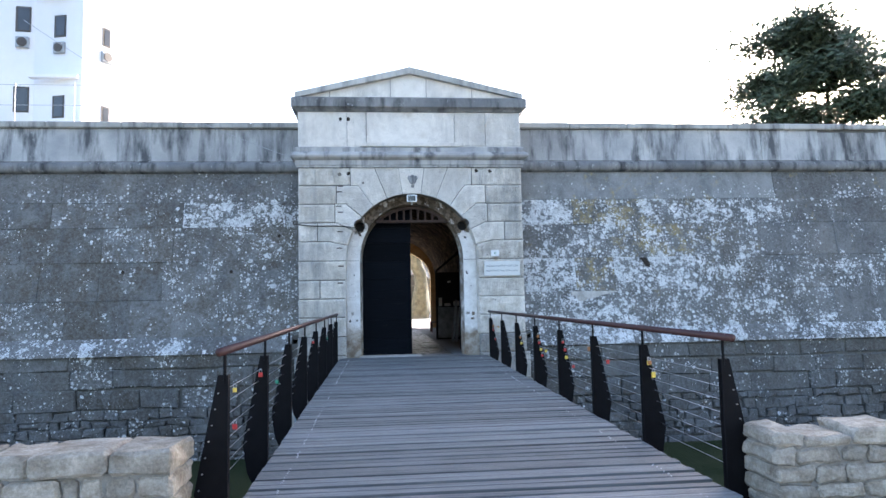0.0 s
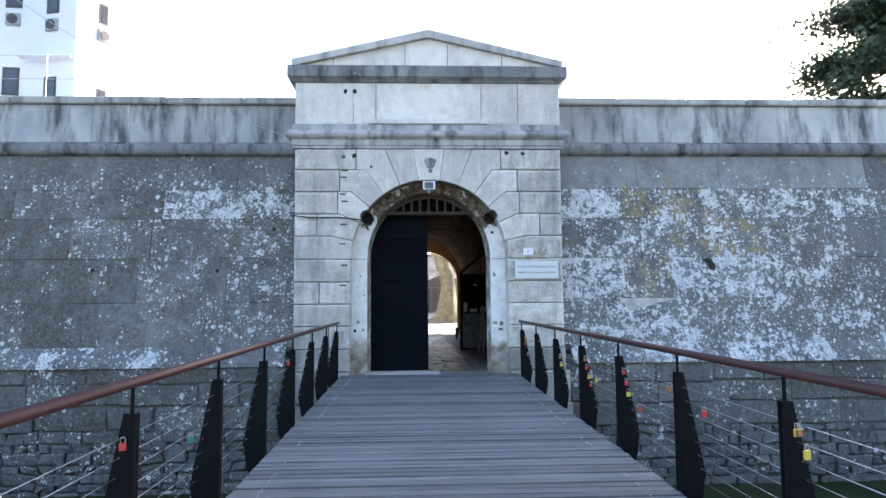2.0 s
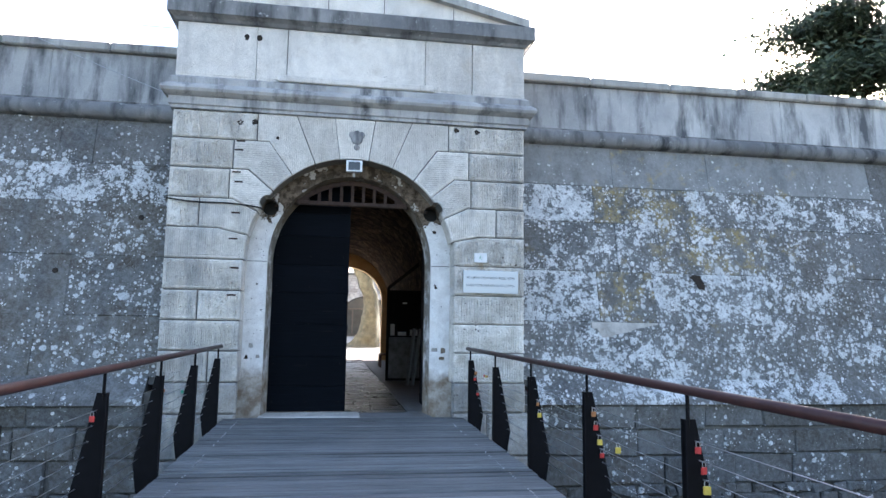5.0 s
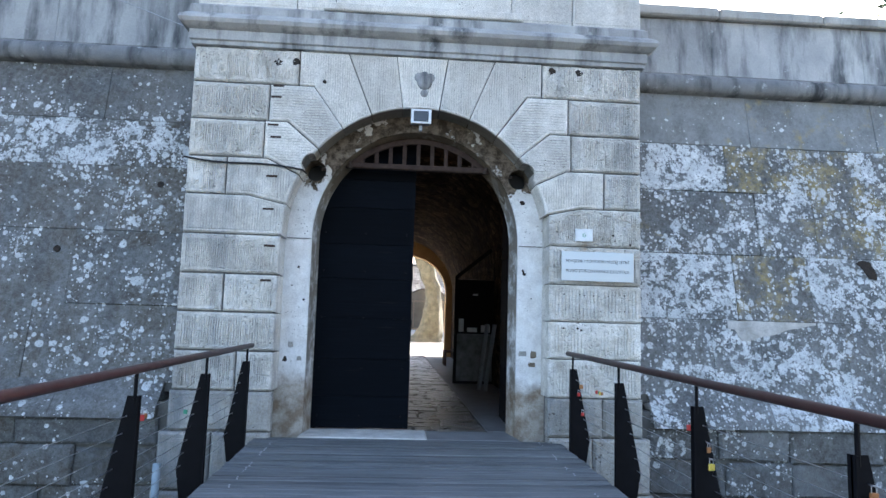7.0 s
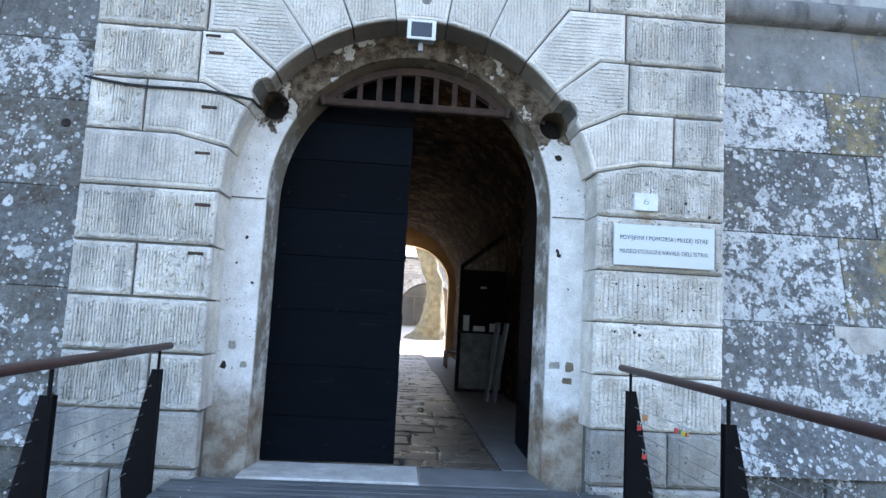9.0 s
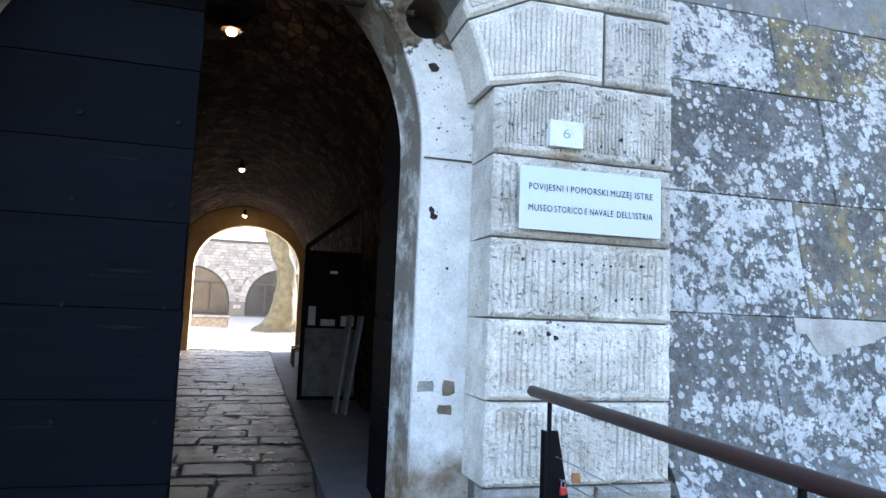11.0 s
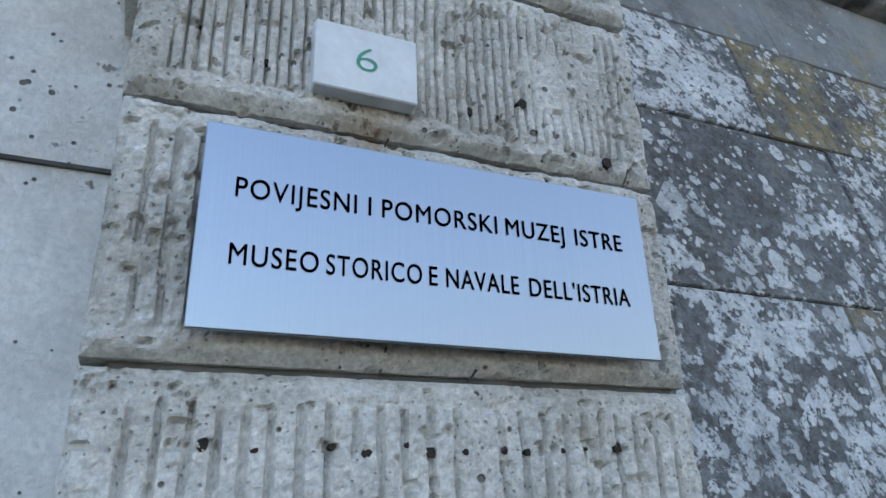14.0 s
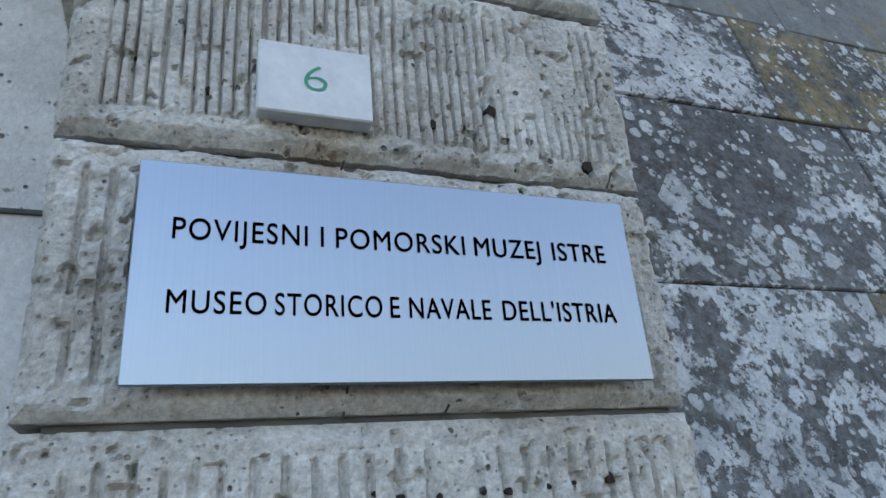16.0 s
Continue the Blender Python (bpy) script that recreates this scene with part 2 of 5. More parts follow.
def jamb_plaster():
    """White worn limewash: flaked to brown stone above the springing, dirty on the reveal and at the foot."""
    m = Mat("jamb_plaster", 0.9, spec=0.12)
    mid, fine, big = m.noise(4.0, 8.0, 0.7), m.noise(60.0, 5.0, 0.75), m.noise(1.6, 5.0, 0.65)
    col = m.mix(m.step(mid, 0.38, 0.62), (0.72, 0.70, 0.665), (0.91, 0.90, 0.87))
    xyz = m.z()
    z = xyz[2]
    col = m.mix(m.math("MULTIPLY", m.step(m.noise(2.2, 7.0, 0.7), 0.54, 0.68), 0.28), col, (0.50, 0.45, 0.38))
    up = m.step(m.math("ADD", z, m.math("MULTIPLY", m.noise(3.2, 6.0, 0.65), 1.1)), 3.86, 3.90)
    brown = m.mix(m.step(m.noise(9.0, 8.0, 0.75), 0.42, 0.60), (0.06, 0.044, 0.030), (0.24, 0.19, 0.14))
    flake = m.step(m.math("ADD", m.noise(3.6, 6.0, 0.62), m.math("MULTIPLY", fine, 0.04)), 0.605, 0.62)
    brown = m.mix(flake, brown, (0.66, 0.62, 0.56))
    col = m.mix(up, col, brown)
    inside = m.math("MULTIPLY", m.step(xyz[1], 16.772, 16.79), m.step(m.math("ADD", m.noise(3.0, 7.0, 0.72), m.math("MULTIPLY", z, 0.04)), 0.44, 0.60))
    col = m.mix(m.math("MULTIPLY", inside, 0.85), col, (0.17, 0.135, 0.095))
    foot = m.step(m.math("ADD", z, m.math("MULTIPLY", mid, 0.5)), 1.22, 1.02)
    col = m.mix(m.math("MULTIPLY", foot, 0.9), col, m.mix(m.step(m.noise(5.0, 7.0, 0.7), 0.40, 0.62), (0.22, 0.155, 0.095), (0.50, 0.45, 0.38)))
    chip = m.step(m.noise(9.0, 6.0, 0.7), 0.655, 0.675)
    col = m.mix(m.math("MULTIPLY", chip, 0.7), col, (0.30, 0.26, 0.21))
    pit = m.step(m.math("ADD", m.voronoi(22.0), m.math("MULTIPLY", big, 0.6)), 0.40, 0.35)
    col = m.mix(m.math("MULTIPLY", pit, 0.85), col, (0.10, 0.085, 0.07))
    col = m.tint(col, m.grey(m.step(fine, 0.25, 0.75), 0.78, 1.12))
    h = m.math("SUBTRACT", m.math("ADD", mid, m.math("MULTIPLY", fine, 0.25)), m.math("ADD", m.math("MULTIPLY", chip, 0.35), m.math("MULTIPLY", pit, 0.6)))
    return m.done(col, m.math("ADD", h, m.math("MULTIPLY", m.math("MULTIPLY", up, flake), 0.4)), 1.0, 0.03)


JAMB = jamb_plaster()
PLASTER = pale_stone("worn_plaster", 1.03, False, 0.25)
ATTIC = pale_stone("attic_limestone", 1.02, False, 0.30, 30.0, 0.65)
PARAPET = streaked_stone("streaked_parapet_stone", (0.33, 0.335, 0.335), (0.52, 0.52, 0.50), (0.10, 0.105, 0.11))
CORDON = streaked_stone("dark_moulding_stone", (0.17, 0.174, 0.178), (0.31, 0.31, 0.30), (0.06, 0.062, 0.064))
COPING = streaked_stone("coping_stone", (0.38, 0.37, 0.34), (0.55, 0.54, 0.50), (0.20, 0.20, 0.19))
BASE_STONE = pale_stone("grimy_base_limestone", 0.66, False, 1.0, 32.0, 0.0, 0.08)
MOULDING = streaked_stone("gate_moulding_stone", (0.36, 0.36, 0.355), (0.64, 0.63, 0.60), (0.11, 0.115, 0.12))
TOOLED_GREY = pale_stone("weathered_tooled_limestone", 0.98, False, 0.62, 32.0, 0.25, 0.03)
RELIEF = pale_stone("chiselled_limestone", 1.05, False, 0.14, 32.0, 0.0, 0.04, False, (2.80, 16.37, 2.605))
JOINT = plain_mat("dark_mortar", (0.05, 0.048, 0.045), (0.11, 0.105, 0.095), 9.0, 0.95, bump=0.5)
MID_JOINT = plain_mat("grey_mortar", (0.09, 0.088, 0.082), (0.17, 0.165, 0.15), 7.0, 0.95, bump=0.8)
PALE_JOINT = plain_mat("pale_mortar", (0.16, 0.15, 0.13), (0.30, 0.28, 0.25), 9.0, 0.95, bump=0.5)
SOFFIT = plain_mat("stained_soffit", (0.10, 0.075, 0.05), (0.34, 0.28, 0.21), 5.0, 0.9, bump=0.8, fine=25.0)
STEEL = plain_mat("black_painted_steel", (0.004, 0.004, 0.005), (0.008, 0.0075, 0.009), 9.0, 0.6, 0.0, 0.10, 0.05)
RAIL = plain_mat("brown_red_handrail", (0.040, 0.014, 0.012), (0.066, 0.024, 0.020), 12.0, 0.42, 0.0, 0.4, 0.05)
CABLE = plain_mat("steel_cable", (0.42, 0.43, 0.45), (0.62, 0.63, 0.65), 80.0, 0.35, 1.0, 0.5, 0.1)
IRON = plain_mat("rusty_iron", (0.03, 0.025, 0.022), (0.085, 0.055, 0.04), 14.0, 0.8, 0.2, 0.3, 0.4)
BLACK = plain_mat("black_paint", (0.008, 0.008, 0.008), (0.014, 0.014, 0.014), 5.0, 0.6)
ALU_BASE = Mat("brushed_aluminium", 0.42, 1.0)
_g = ALU_BASE.noise(3.0, 3.0, 0.5, ALU_BASE.scaled(90.0, 1.0, 1.2))
ALU = ALU_BASE.done(ALU_BASE.mix(_g, (0.35, 0.395, 0.45), (0.42, 0.465, 0.525)), _g, 0.03, 0.002, ALU_BASE.grey(_g, 0.30, 0.38))
MARBLE = plain_mat("white_marble", (0.66, 0.68, 0.68), (0.78, 0.80, 0.80), 14.0, 0.4, bump=0.05)
GREEN = plain_mat("green_paint", (0.05, 0.28, 0.16), (0.08, 0.36, 0.22), 30.0, 0.5, bump=0.05)


def plank_wood():
    m = Mat("weathered_grey_decking", 0.62, spec=0.35)
    grain = m.noise(1.0, 6.0, 0.6, m.scaled(1.6, 42.0, 42.0, True))
    big = m.noise(1.3, 4.0, 0.6)
    col = m.mix(m.step(grain, 0.3, 0.7), (0.088, 0.096, 0.100), (0.235, 0.25, 0.255))
    col = m.tint(col, m.grey(m.rnd, 0.62, 1.2))
    col = m.mix(m.math("MULTIPLY", m.step(big, 0.45, 0.7), 0.4), col, (0.25, 0.255, 0.255))
    y = m.z()[1]
    rib = m.step(m.math("SINE", m.math("MULTIPLY", y, 2 * math.pi / 0.0175)), -0.6, 0.2)
    col = m.tint(col, m.grey(rib, 0.72, 1.0))
    return m.done(col, m.math("ADD", m.math("MULTIPLY", grain, 0.5), m.math("MULTIPLY", rib, 0.5)), 0.5, 0.006, m.grey(big, 0.45, 0.72))


def door_wood():
    m = Mat("black_blue_painted_boards", 0.7, spec=0.06)
    grain = m.noise(1.0, 6.0, 0.65, m.scaled(2.0, 40.0, 40.0, True))
    col = m.mix(m.step(grain, 0.35, 0.75), (0.0014, 0.0022, 0.004), (0.0042, 0.006, 0.009))
    col = m.tint(col, m.grey(m.rnd, 0.75, 1.25))
    chip = m.step(m.noise(14.0, 5.0, 0.7), 0.70, 0.73)
    col = m.mix(chip, col, (0.03, 0.03, 0.03))
    return m.done(col, m.math("SUBTRACT", grain, chip), 0.35, 0.006, m.grey(grain, 0.6, 0.8))


def rough_vault():
    m = Mat("dark_vault_stone", 0.95, spec=0.1)
    cell = m.math("ADD", m.voronoi(6.5, m.scaled(1.0, 0.7, 1.4), "DISTANCE_TO_EDGE"), m.math("MULTIPLY", m.noise(9.0, 5.0, 0.7), 0.22))
    j = m.step(cell, 0.08, 0.22)
    hue = m.noise(2.2, 4.0, 0.6)
    fine = m.noise(22.0, 5.0, 0.7)
    # very dark brown base colours, varied stone by stone
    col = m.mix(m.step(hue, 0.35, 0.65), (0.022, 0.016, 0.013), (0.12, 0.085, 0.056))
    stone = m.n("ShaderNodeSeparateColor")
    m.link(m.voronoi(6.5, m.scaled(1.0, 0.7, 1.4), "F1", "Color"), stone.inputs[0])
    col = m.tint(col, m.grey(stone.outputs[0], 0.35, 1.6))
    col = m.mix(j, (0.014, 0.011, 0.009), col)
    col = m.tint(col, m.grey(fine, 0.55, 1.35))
    return m.done(col, m.math("ADD", m.math("MULTIPLY", j, 0.8), m.math("MULTIPLY", fine, 0.7)), 1.0, 0.05)


def grass_ground():
    m = Mat("moat_grass", 0.9, spec=0.1)
    a, f = m.noise(0.6, 5.0, 0.6), m.noise(30.0, 4.0, 0.7)
    col = m.tint(m.mix(m.step(a, 0.35, 0.65), (0.022, 0.036, 0.014), (0.048, 0.056, 0.026)), m.grey(f, 0.5, 1.4))
    return m.done(col, f, 0.8, 0.05)


def rubble_light():
    m = Mat("pale_rubble_limestone", 0.9, spec=0.15)
    a, f = m.noise(5.0, 6.0, 0.65, m.scaled(1, 1, 1, True)), m.noise(40.0, 4.0, 0.7)
    col = m.mix(m.step(a, 0.3, 0.7), (0.34, 0.32, 0.29), (0.58, 0.56, 0.52))
    col = m.tint(m.tint(col, m.grey(m.rnd, 0.75, 1.15)), m.grey(f, 0.75, 1.2))
    return m.done(col, m.math("ADD", a, m.math("MULTIPLY", f, 0.5)), 0.9, 0.02)


def tan_rubble():
    m = Mat("weathered_tan_rubble", 0.92, spec=0.1)
    a, f = m.noise(6.0, 8.0, 0.7, m.scaled(1, 1, 1, True)), m.noise(45.0, 5.0, 0.75)
    col = m.mix(m.step(a, 0.35, 0.65), (0.30, 0.26, 0.205), (0.60, 0.55, 0.47))
    col = m.tint(m.tint(col, m.grey(m.rnd, 0.7, 1.1)), m.grey(m.step(f, 0.25, 0.75), 0.6, 1.25))
    return m.done(col, m.math("ADD", a, m.math("MULTIPLY", f, 0.6)), 1.0, 0.03)


def floor_slab():
    m = Mat("worn_paving_stone", 0.4, spec=0.6)
    a, f = m.noise(4.0, 5.0, 0.6, m.scaled(1, 1, 1, True)), m.noise(35.0, 4.0, 0.65)
    col = m.tint(m.mix(m.step(a, 0.3, 0.7), (0.028, 0.025, 0.022), (0.115, 0.102, 0.086)), m.grey(m.rnd, 0.6, 1.25))
    return m.done(col, m.math("ADD", a, m.math("MULTIPLY", f, 0.5)), 1.0, 0.045, m.grey(a, 0.15, 0.45))


def leaf_mat(name, lo, hi):
    m = Mat(name, 0.6, spec=0.25)
    isl = m.t.nodes.new("ShaderNodeNewGeometry").outputs["Random Per Island"]
    return m.done(m.mix(isl, lo, hi))


DECK, DOOR, VAULT, GRASS = plank_wood(), door_wood(), rough_vault(), grass_ground()
RUBBLE_PALE, SLAB, TAN_RUBBLE = rubble_light(), floor_slab(), tan_rubble()
LEAF = leaf_mat("pine_foliage", (0.04, 0.06, 0.035), (0.11, 0.14, 0.085))
BARK = plain_mat("bark", (0.07, 0.05, 0.035), (0.16, 0.12, 0.085), 5.0, 0.9, bump=1.0, fine=18.0)
OCHRE = plain_mat("ochre_plaster", (0.42, 0.30, 0.15), (0.56, 0.43, 0.24), 3.0, 0.9, bump=0.3)
COURT = plain_mat("pale_court_paving", (0.42, 0.39, 0.34), (0.55, 0.52, 0.46), 1.2, 0.9, bump=0.3)
WHITE = plain_mat("white_render", (0.74, 0.75, 0.77), (0.82, 0.83, 0.84), 0.5, 0.85, bump=0.1)
GLASS = plain_mat("dark_window_glass", (0.02, 0.022, 0.026), (0.045, 0.05, 0.055), 1.0, 0.08, 0.0, 0.6, 0.0)
FRAME_DARK = plain_mat("dark_window_frame", (0.05, 0.04, 0.035), (0.08, 0.07, 0.06), 8.0, 0.5)
GREY_METAL = plain_mat("grey_metal", (0.30, 0.31, 0.32), (0.42, 0.43, 0.44), 9.0, 0.5, 0.6)
BRASS = plain_mat("yellow_brass", (0.62, 0.46, 0.08), (0.75, 0.58, 0.12), 30.0, 0.35, 0.35)
RED = plain_mat("red_enamel", (0.45, 0.03, 0.03), (0.58, 0.06, 0.05), 30.0, 0.35)
COPPER = plain_mat("copper_enamel", (0.36, 0.15, 0.06), (0.45, 0.22, 0.09), 30.0, 0.4, 0.4)
GREEN_LOCK = plain_mat("green_enamel", (0.02, 0.20, 0.12), (0.04, 0.28, 0.17), 30.0, 0.4)
PANEL = plain_mat("stained_grey_board", (0.10, 0.10, 0.095), (0.30, 0.30, 0.29), 4.0, 0.8, bump=0.2)
PAPER = plain_mat("white_paper", (0.62, 0.61, 0.58), (0.72, 0.71, 0.68), 9.0, 0.8)
OLD_TIMBER = plain_mat("old_brown_timber", (0.035, 0.022, 0.018), (0.075, 0.05, 0.04), 10.0, 0.85, 0.0, 0.2, 0.5)
CHAIR_WOOD = plain_mat("dark_brown_wood", (0.05, 0.028, 0.018), (0.09, 0.05, 0.03), 12.0, 0.5)


def glow(name, col, power):
    m = Mat(name, 0.5)
    m.b.inputs["Emission Color"].default_value = (*col, 1)
    m.b.inputs["Emission Strength"].default_value = power
    return m.done(col)


BULB = glow("warm_lamp_glass", (1.0, 0.66, 0.34), 14.0)


# ---- mesh helpers ----
def solid(name, bm, mats, parent=None, label="", kind="", smooth=False):
    """Links a bmesh as one object. mats: one material or a list."""
    bmesh.ops.recalc_face_normals(bm, faces=bm.faces)
    me = bpy.data.meshes.new(name)
    bm.to_mesh(me)
    bm.free()
    for k in (mats if isinstance(mats, list) else [mats]):
        me.materials.append(k)
    if smooth:
        me.polygons.foreach_set("use_smooth", [True] * len(me.polygons))
    ob = new(name, me)
    if parent is not None:
        ob.parent = parent
    return tagged(ob, label, "", "", kind)


def part(name, bm, material, parent, label="", smooth=False):
    return solid(name, bm, material, parent, label, "", smooth)


def thing(name, label, category, group="", at=(0, 0, 0), kind=""):
    ob = new(name)
    ob.location = at
    return tagged(ob, label, category, group, kind)


def box(bm, x0, x1, y0, y1, z0, z1, bevel=0.0):
    r = bmesh.ops.create_cube(bm, size=1.0, matrix=Matrix.Translation(((x0 + x1) / 2, (y0 + y1) / 2, (z0 + z1) / 2)) @ Matrix.Diagonal((x1 - x0, y1 - y0, z1 - z0, 1)))
    if bevel:
        es = list({e for v in r["verts"] for e in v.link_edges})
        bmesh.ops.bevel(bm, geom=es, offset=bevel, segments=1, affect="EDGES")
    return bm


def boxed(*a, **k):
    return box(bmesh.new(), *a, **k)


def rod(bm, a, b, r, seg=10, r2=None):
    a, b = Vector(a), Vector(b)
    m = Matrix.Translation((a + b) / 2) @ (b - a).to_track_quat("Z", "Y").to_matrix().to_4x4()
    bmesh.ops.create_cone(bm, cap_ends=True, segments=seg, radius1=r, radius2=r if r2 is None else r2, depth=(b - a).length, matrix=m)
    return bm


def prism(bm, pts, y0, y1):
    """Polygon of (x, z) drawn out from y0 to y1."""
    f = [bm.verts.new((x, y0, z)) for x, z in pts]
    k = [bm.verts.new((x, y1, z)) for x, z in pts]
    bm.faces.new(f)
    bm.faces.new(k[::-1])
    for i in range(len(pts)):
        j = (i + 1) % len(pts)
        bm.faces.new((f[i], k[i], k[j], f[j]))
    return bm


def profile_x(bm, pts, x0, x1):
    """Profile of (y, z) drawn out along x."""
    a = [bm.verts.new((x0, y, z)) for y, z in pts]
    b = [bm.verts.new((x1, y, z)) for y, z in pts]
    bm.faces.new(a)
    bm.faces.new(b[::-1])
    for i in range(len(pts)):
        j = (i + 1) % len(pts)
        bm.faces.new((a[i], b[i], b[j], a[j]))
    return bm


def face_block(bm, pts, yf, yb, chamfer=0.02, margin=0.035, rough=0.0, gap=0.0035):
    """A dressed block: polygon (x, z) anticlockwise, chamfered front, drafted margin (slot 0) and tooled panel (slot 1)."""
    def inset(p, d):
        n, out = len(p), []
        for i in range(n):
            a, b, c = Vector(p[i - 1]), Vector(p[i]), Vector(p[(i + 1) % n])
            e1, e2 = (b - a).normalized(), (c - b).normalized()
            n1, n2 = Vector((-e1.y, e1.x)), Vector((-e2.y, e2.x))
            k = (n1 + n2) / max(0.35, 1 + n1.dot(n2))
            out.append(tuple(b + k * d))
        return out
    area = sum(pts[i][0] * pts[(i + 1) % len(pts)][1] - pts[(i + 1) % len(pts)][0] * pts[i][1] for i in range(len(pts)))
    if area < 0:
        pts = pts[::-1]
    pts = inset(pts, gap)
    rings = [(pts, yb), (pts, yf + chamfer), (inset(pts, chamfer), yf), (inset(pts, chamfer + margin), yf + 0.001), (inset(pts, chamfer + margin + 0.006), yf - 0.005)]
    vs = []
    for i, (p, y) in enumerate(rings):
        vs.append([bm.verts.new((x + (random.uniform(-rough, rough) if i in (1, 2) else 0), y, z + (random.uniform(-rough, rough) if i in (1, 2) else 0))) for x, z in p])
    n = len(pts)
    for k in range(len(rings) - 1):
        for i in range(n):
            j = (i + 1) % n
            f = bm.faces.new((vs[k][i], vs[k][j], vs[k + 1][j], vs[k + 1][i]))
            f.material_index = 1 if k == 3 else 0
    f = bm.faces.new(vs[-1])
    f.material_index = 1
    bm.faces.new(vs[0][::-1])
    return bm


def arc(cx, spring, a, b, t0, t1, n):
    """Points on an ellipse, angles from upright, clockwise positive."""
    return [(cx + a * math.sin(t0 + (t1 - t0) * i / n), spring + b * math.cos(t0 + (t1 - t0) * i / n)) for i in range(n + 1)]


def arch_wall(bm, x0, x1, z0, z1, cx, a, spring, b, y0, y1, n=36, splay=0.0):
    """A wall from x0 to x1 with an arched way through it that narrows by splay towards y1."""
    h = math.pi / 2
    curve = [(cx - a, z0)] + arc(cx, spring, a, b, -h, h, n) + [(cx + a, z0)]
    narrow = [(cx - a + splay, z0)] + arc(cx, spring, a - splay, b - splay, -h, h, n) + [(cx + a - splay, z0)]
    top = [(x0, z0), (x0, spring)] + [(min(max(p[0], x0), x1), z1) for p in arc(cx, spring, a, b, -h, h, n)[1:-1]] + [(x1, spring)] + [(x1, z0)]
    grid = []
    for y, line in ((y0, curve), (y1, narrow)):
        grid.append(([bm.verts.new((x, y, z)) for x, z in line], [bm.verts.new((x, y, z)) for x, z in top]))
    for c, t in grid:
        for i in range(len(c) - 1):
            bm.faces.new((c[i], c[i + 1], t[i + 1], t[i]))
    outer = []
    for c, t in grid:
        v0, v1 = bm.verts.new((x0, c[0].co.y, z1)), bm.verts.new((x1, c[0].co.y, z1))
        bm.faces.new((t[1], t[2], v0))
        bm.faces.new((t[n], t[n + 1], v1))
        outer.append([c[0], t[0], t[1], v0, *t[2:n + 1], v1, t[n + 1], t[n + 2], c[-1]])
    for i in range(len(outer[0]) - 1):
        bm.faces.new((outer[0][i], outer[0][i + 1], outer[1][i + 1], outer[1][i]))
    for i in range(len(curve) - 1):
        bm.faces.new((grid[0][0][i], grid[1][0][i], grid[1][0][i + 1], grid[0][0][i + 1]))
    return bm


def cut(ob, cutters):
    """Takes the cutter meshes out of ob."""
    for c in cutters:
        md = ob.modifiers.new("cut", "BOOLEAN")
        md.object, md.solver = c, "EXACT"
    deps = bpy.context.evaluated_depsgraph_get()
    me = bpy.data.meshes.new_from_object(ob.evaluated_get(deps))
    ob.modifiers.clear()
    ob.data = me
    for c in cutters:
        bpy.data.objects.remove(c)


# ---- plan ----
CX = 0.74                         # axis of gate and bridge
PIER_L, PIER_R = -2.03, 3.51      # outer edges of the gate front
FRONT = 16.38                     # face of the gate front
SPRING, ARCH_R = 2.63, 1.60
DOOR_A, DOOR_B = 1.30, 1.40       # inner arch
FLOOR_Z, MOAT_Z = 0.24, -2.05


def deck_z(y):
    return 0.10 + 0.012 * (y - 4.8)


def wall_y(z, side):
    return (16.52 if side > 0 else 16.60) + 0.19 * z


# ground of the moat, reaching the horizon
bm = bmesh.new()
bmesh.ops.create_grid(bm, x_segments=60, y_segments=60, size=400, matrix=Matrix.Translation((0, 0, MOAT_Z)))
solid("ground", bm, GRASS, None, "short green grass in the dry moat", "structure")
solid("pavement", box(boxed(-30, 30, -30, 4.3, MOAT_Z - 0.1, 0.07), -1.4, 2.9, 4.3, 4.7, MOAT_Z - 0.1, 0.04), COURT, None, "pale paved bank before the bridge", "structure")

# ---- gate front ----
gate = solid("wall_gate", box(arch_wall(bmesh.new(), PIER_L + 0.03, PIER_R - 0.03, MOAT_Z - 0.2, 5.4, CX, ARCH_R + 0.06, SPRING, ARCH_R + 0.06, FRONT + 0.035, 16.75),
                              PIER_L + 0.03, PIER_R - 0.03, FRONT + 0.05, 18.4, 5.4, 6.6), MID_JOINT, None, "white limestone gate front with rusticated piers", "structure")
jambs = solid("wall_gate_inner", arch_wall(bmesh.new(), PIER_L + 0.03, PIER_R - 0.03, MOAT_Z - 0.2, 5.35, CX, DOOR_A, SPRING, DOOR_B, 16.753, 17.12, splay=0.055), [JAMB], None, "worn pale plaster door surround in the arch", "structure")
holes = []
for s in (-1, 1):
    me = bpy.data.meshes.new("cutter")
    c = rod(bmesh.new(), (CX + s * 1.29, 16.5, 3.47), (CX + s * 1.29, 17.05, 3.47), 0.13, 24)
    c.to_mesh(me)
    c.free()
    holes.append(new("cutter", me))
cut(jambs, holes)
for s in (-1, 1):
    bm = bmesh.new()
    rod(bm, (CX + s * 1.29, 17.02, 3.47), (CX + s * 1.29, 17.055, 3.47), 0.135, 24)
    part("hole_bottom", bm, BLACK, jambs, "dark bottom of the chain hole")
COURSES = [0.76, 1.22, 1.67, 2.12, 2.59, 3.06, 3.52, 3.98, 4.44, 4.88]


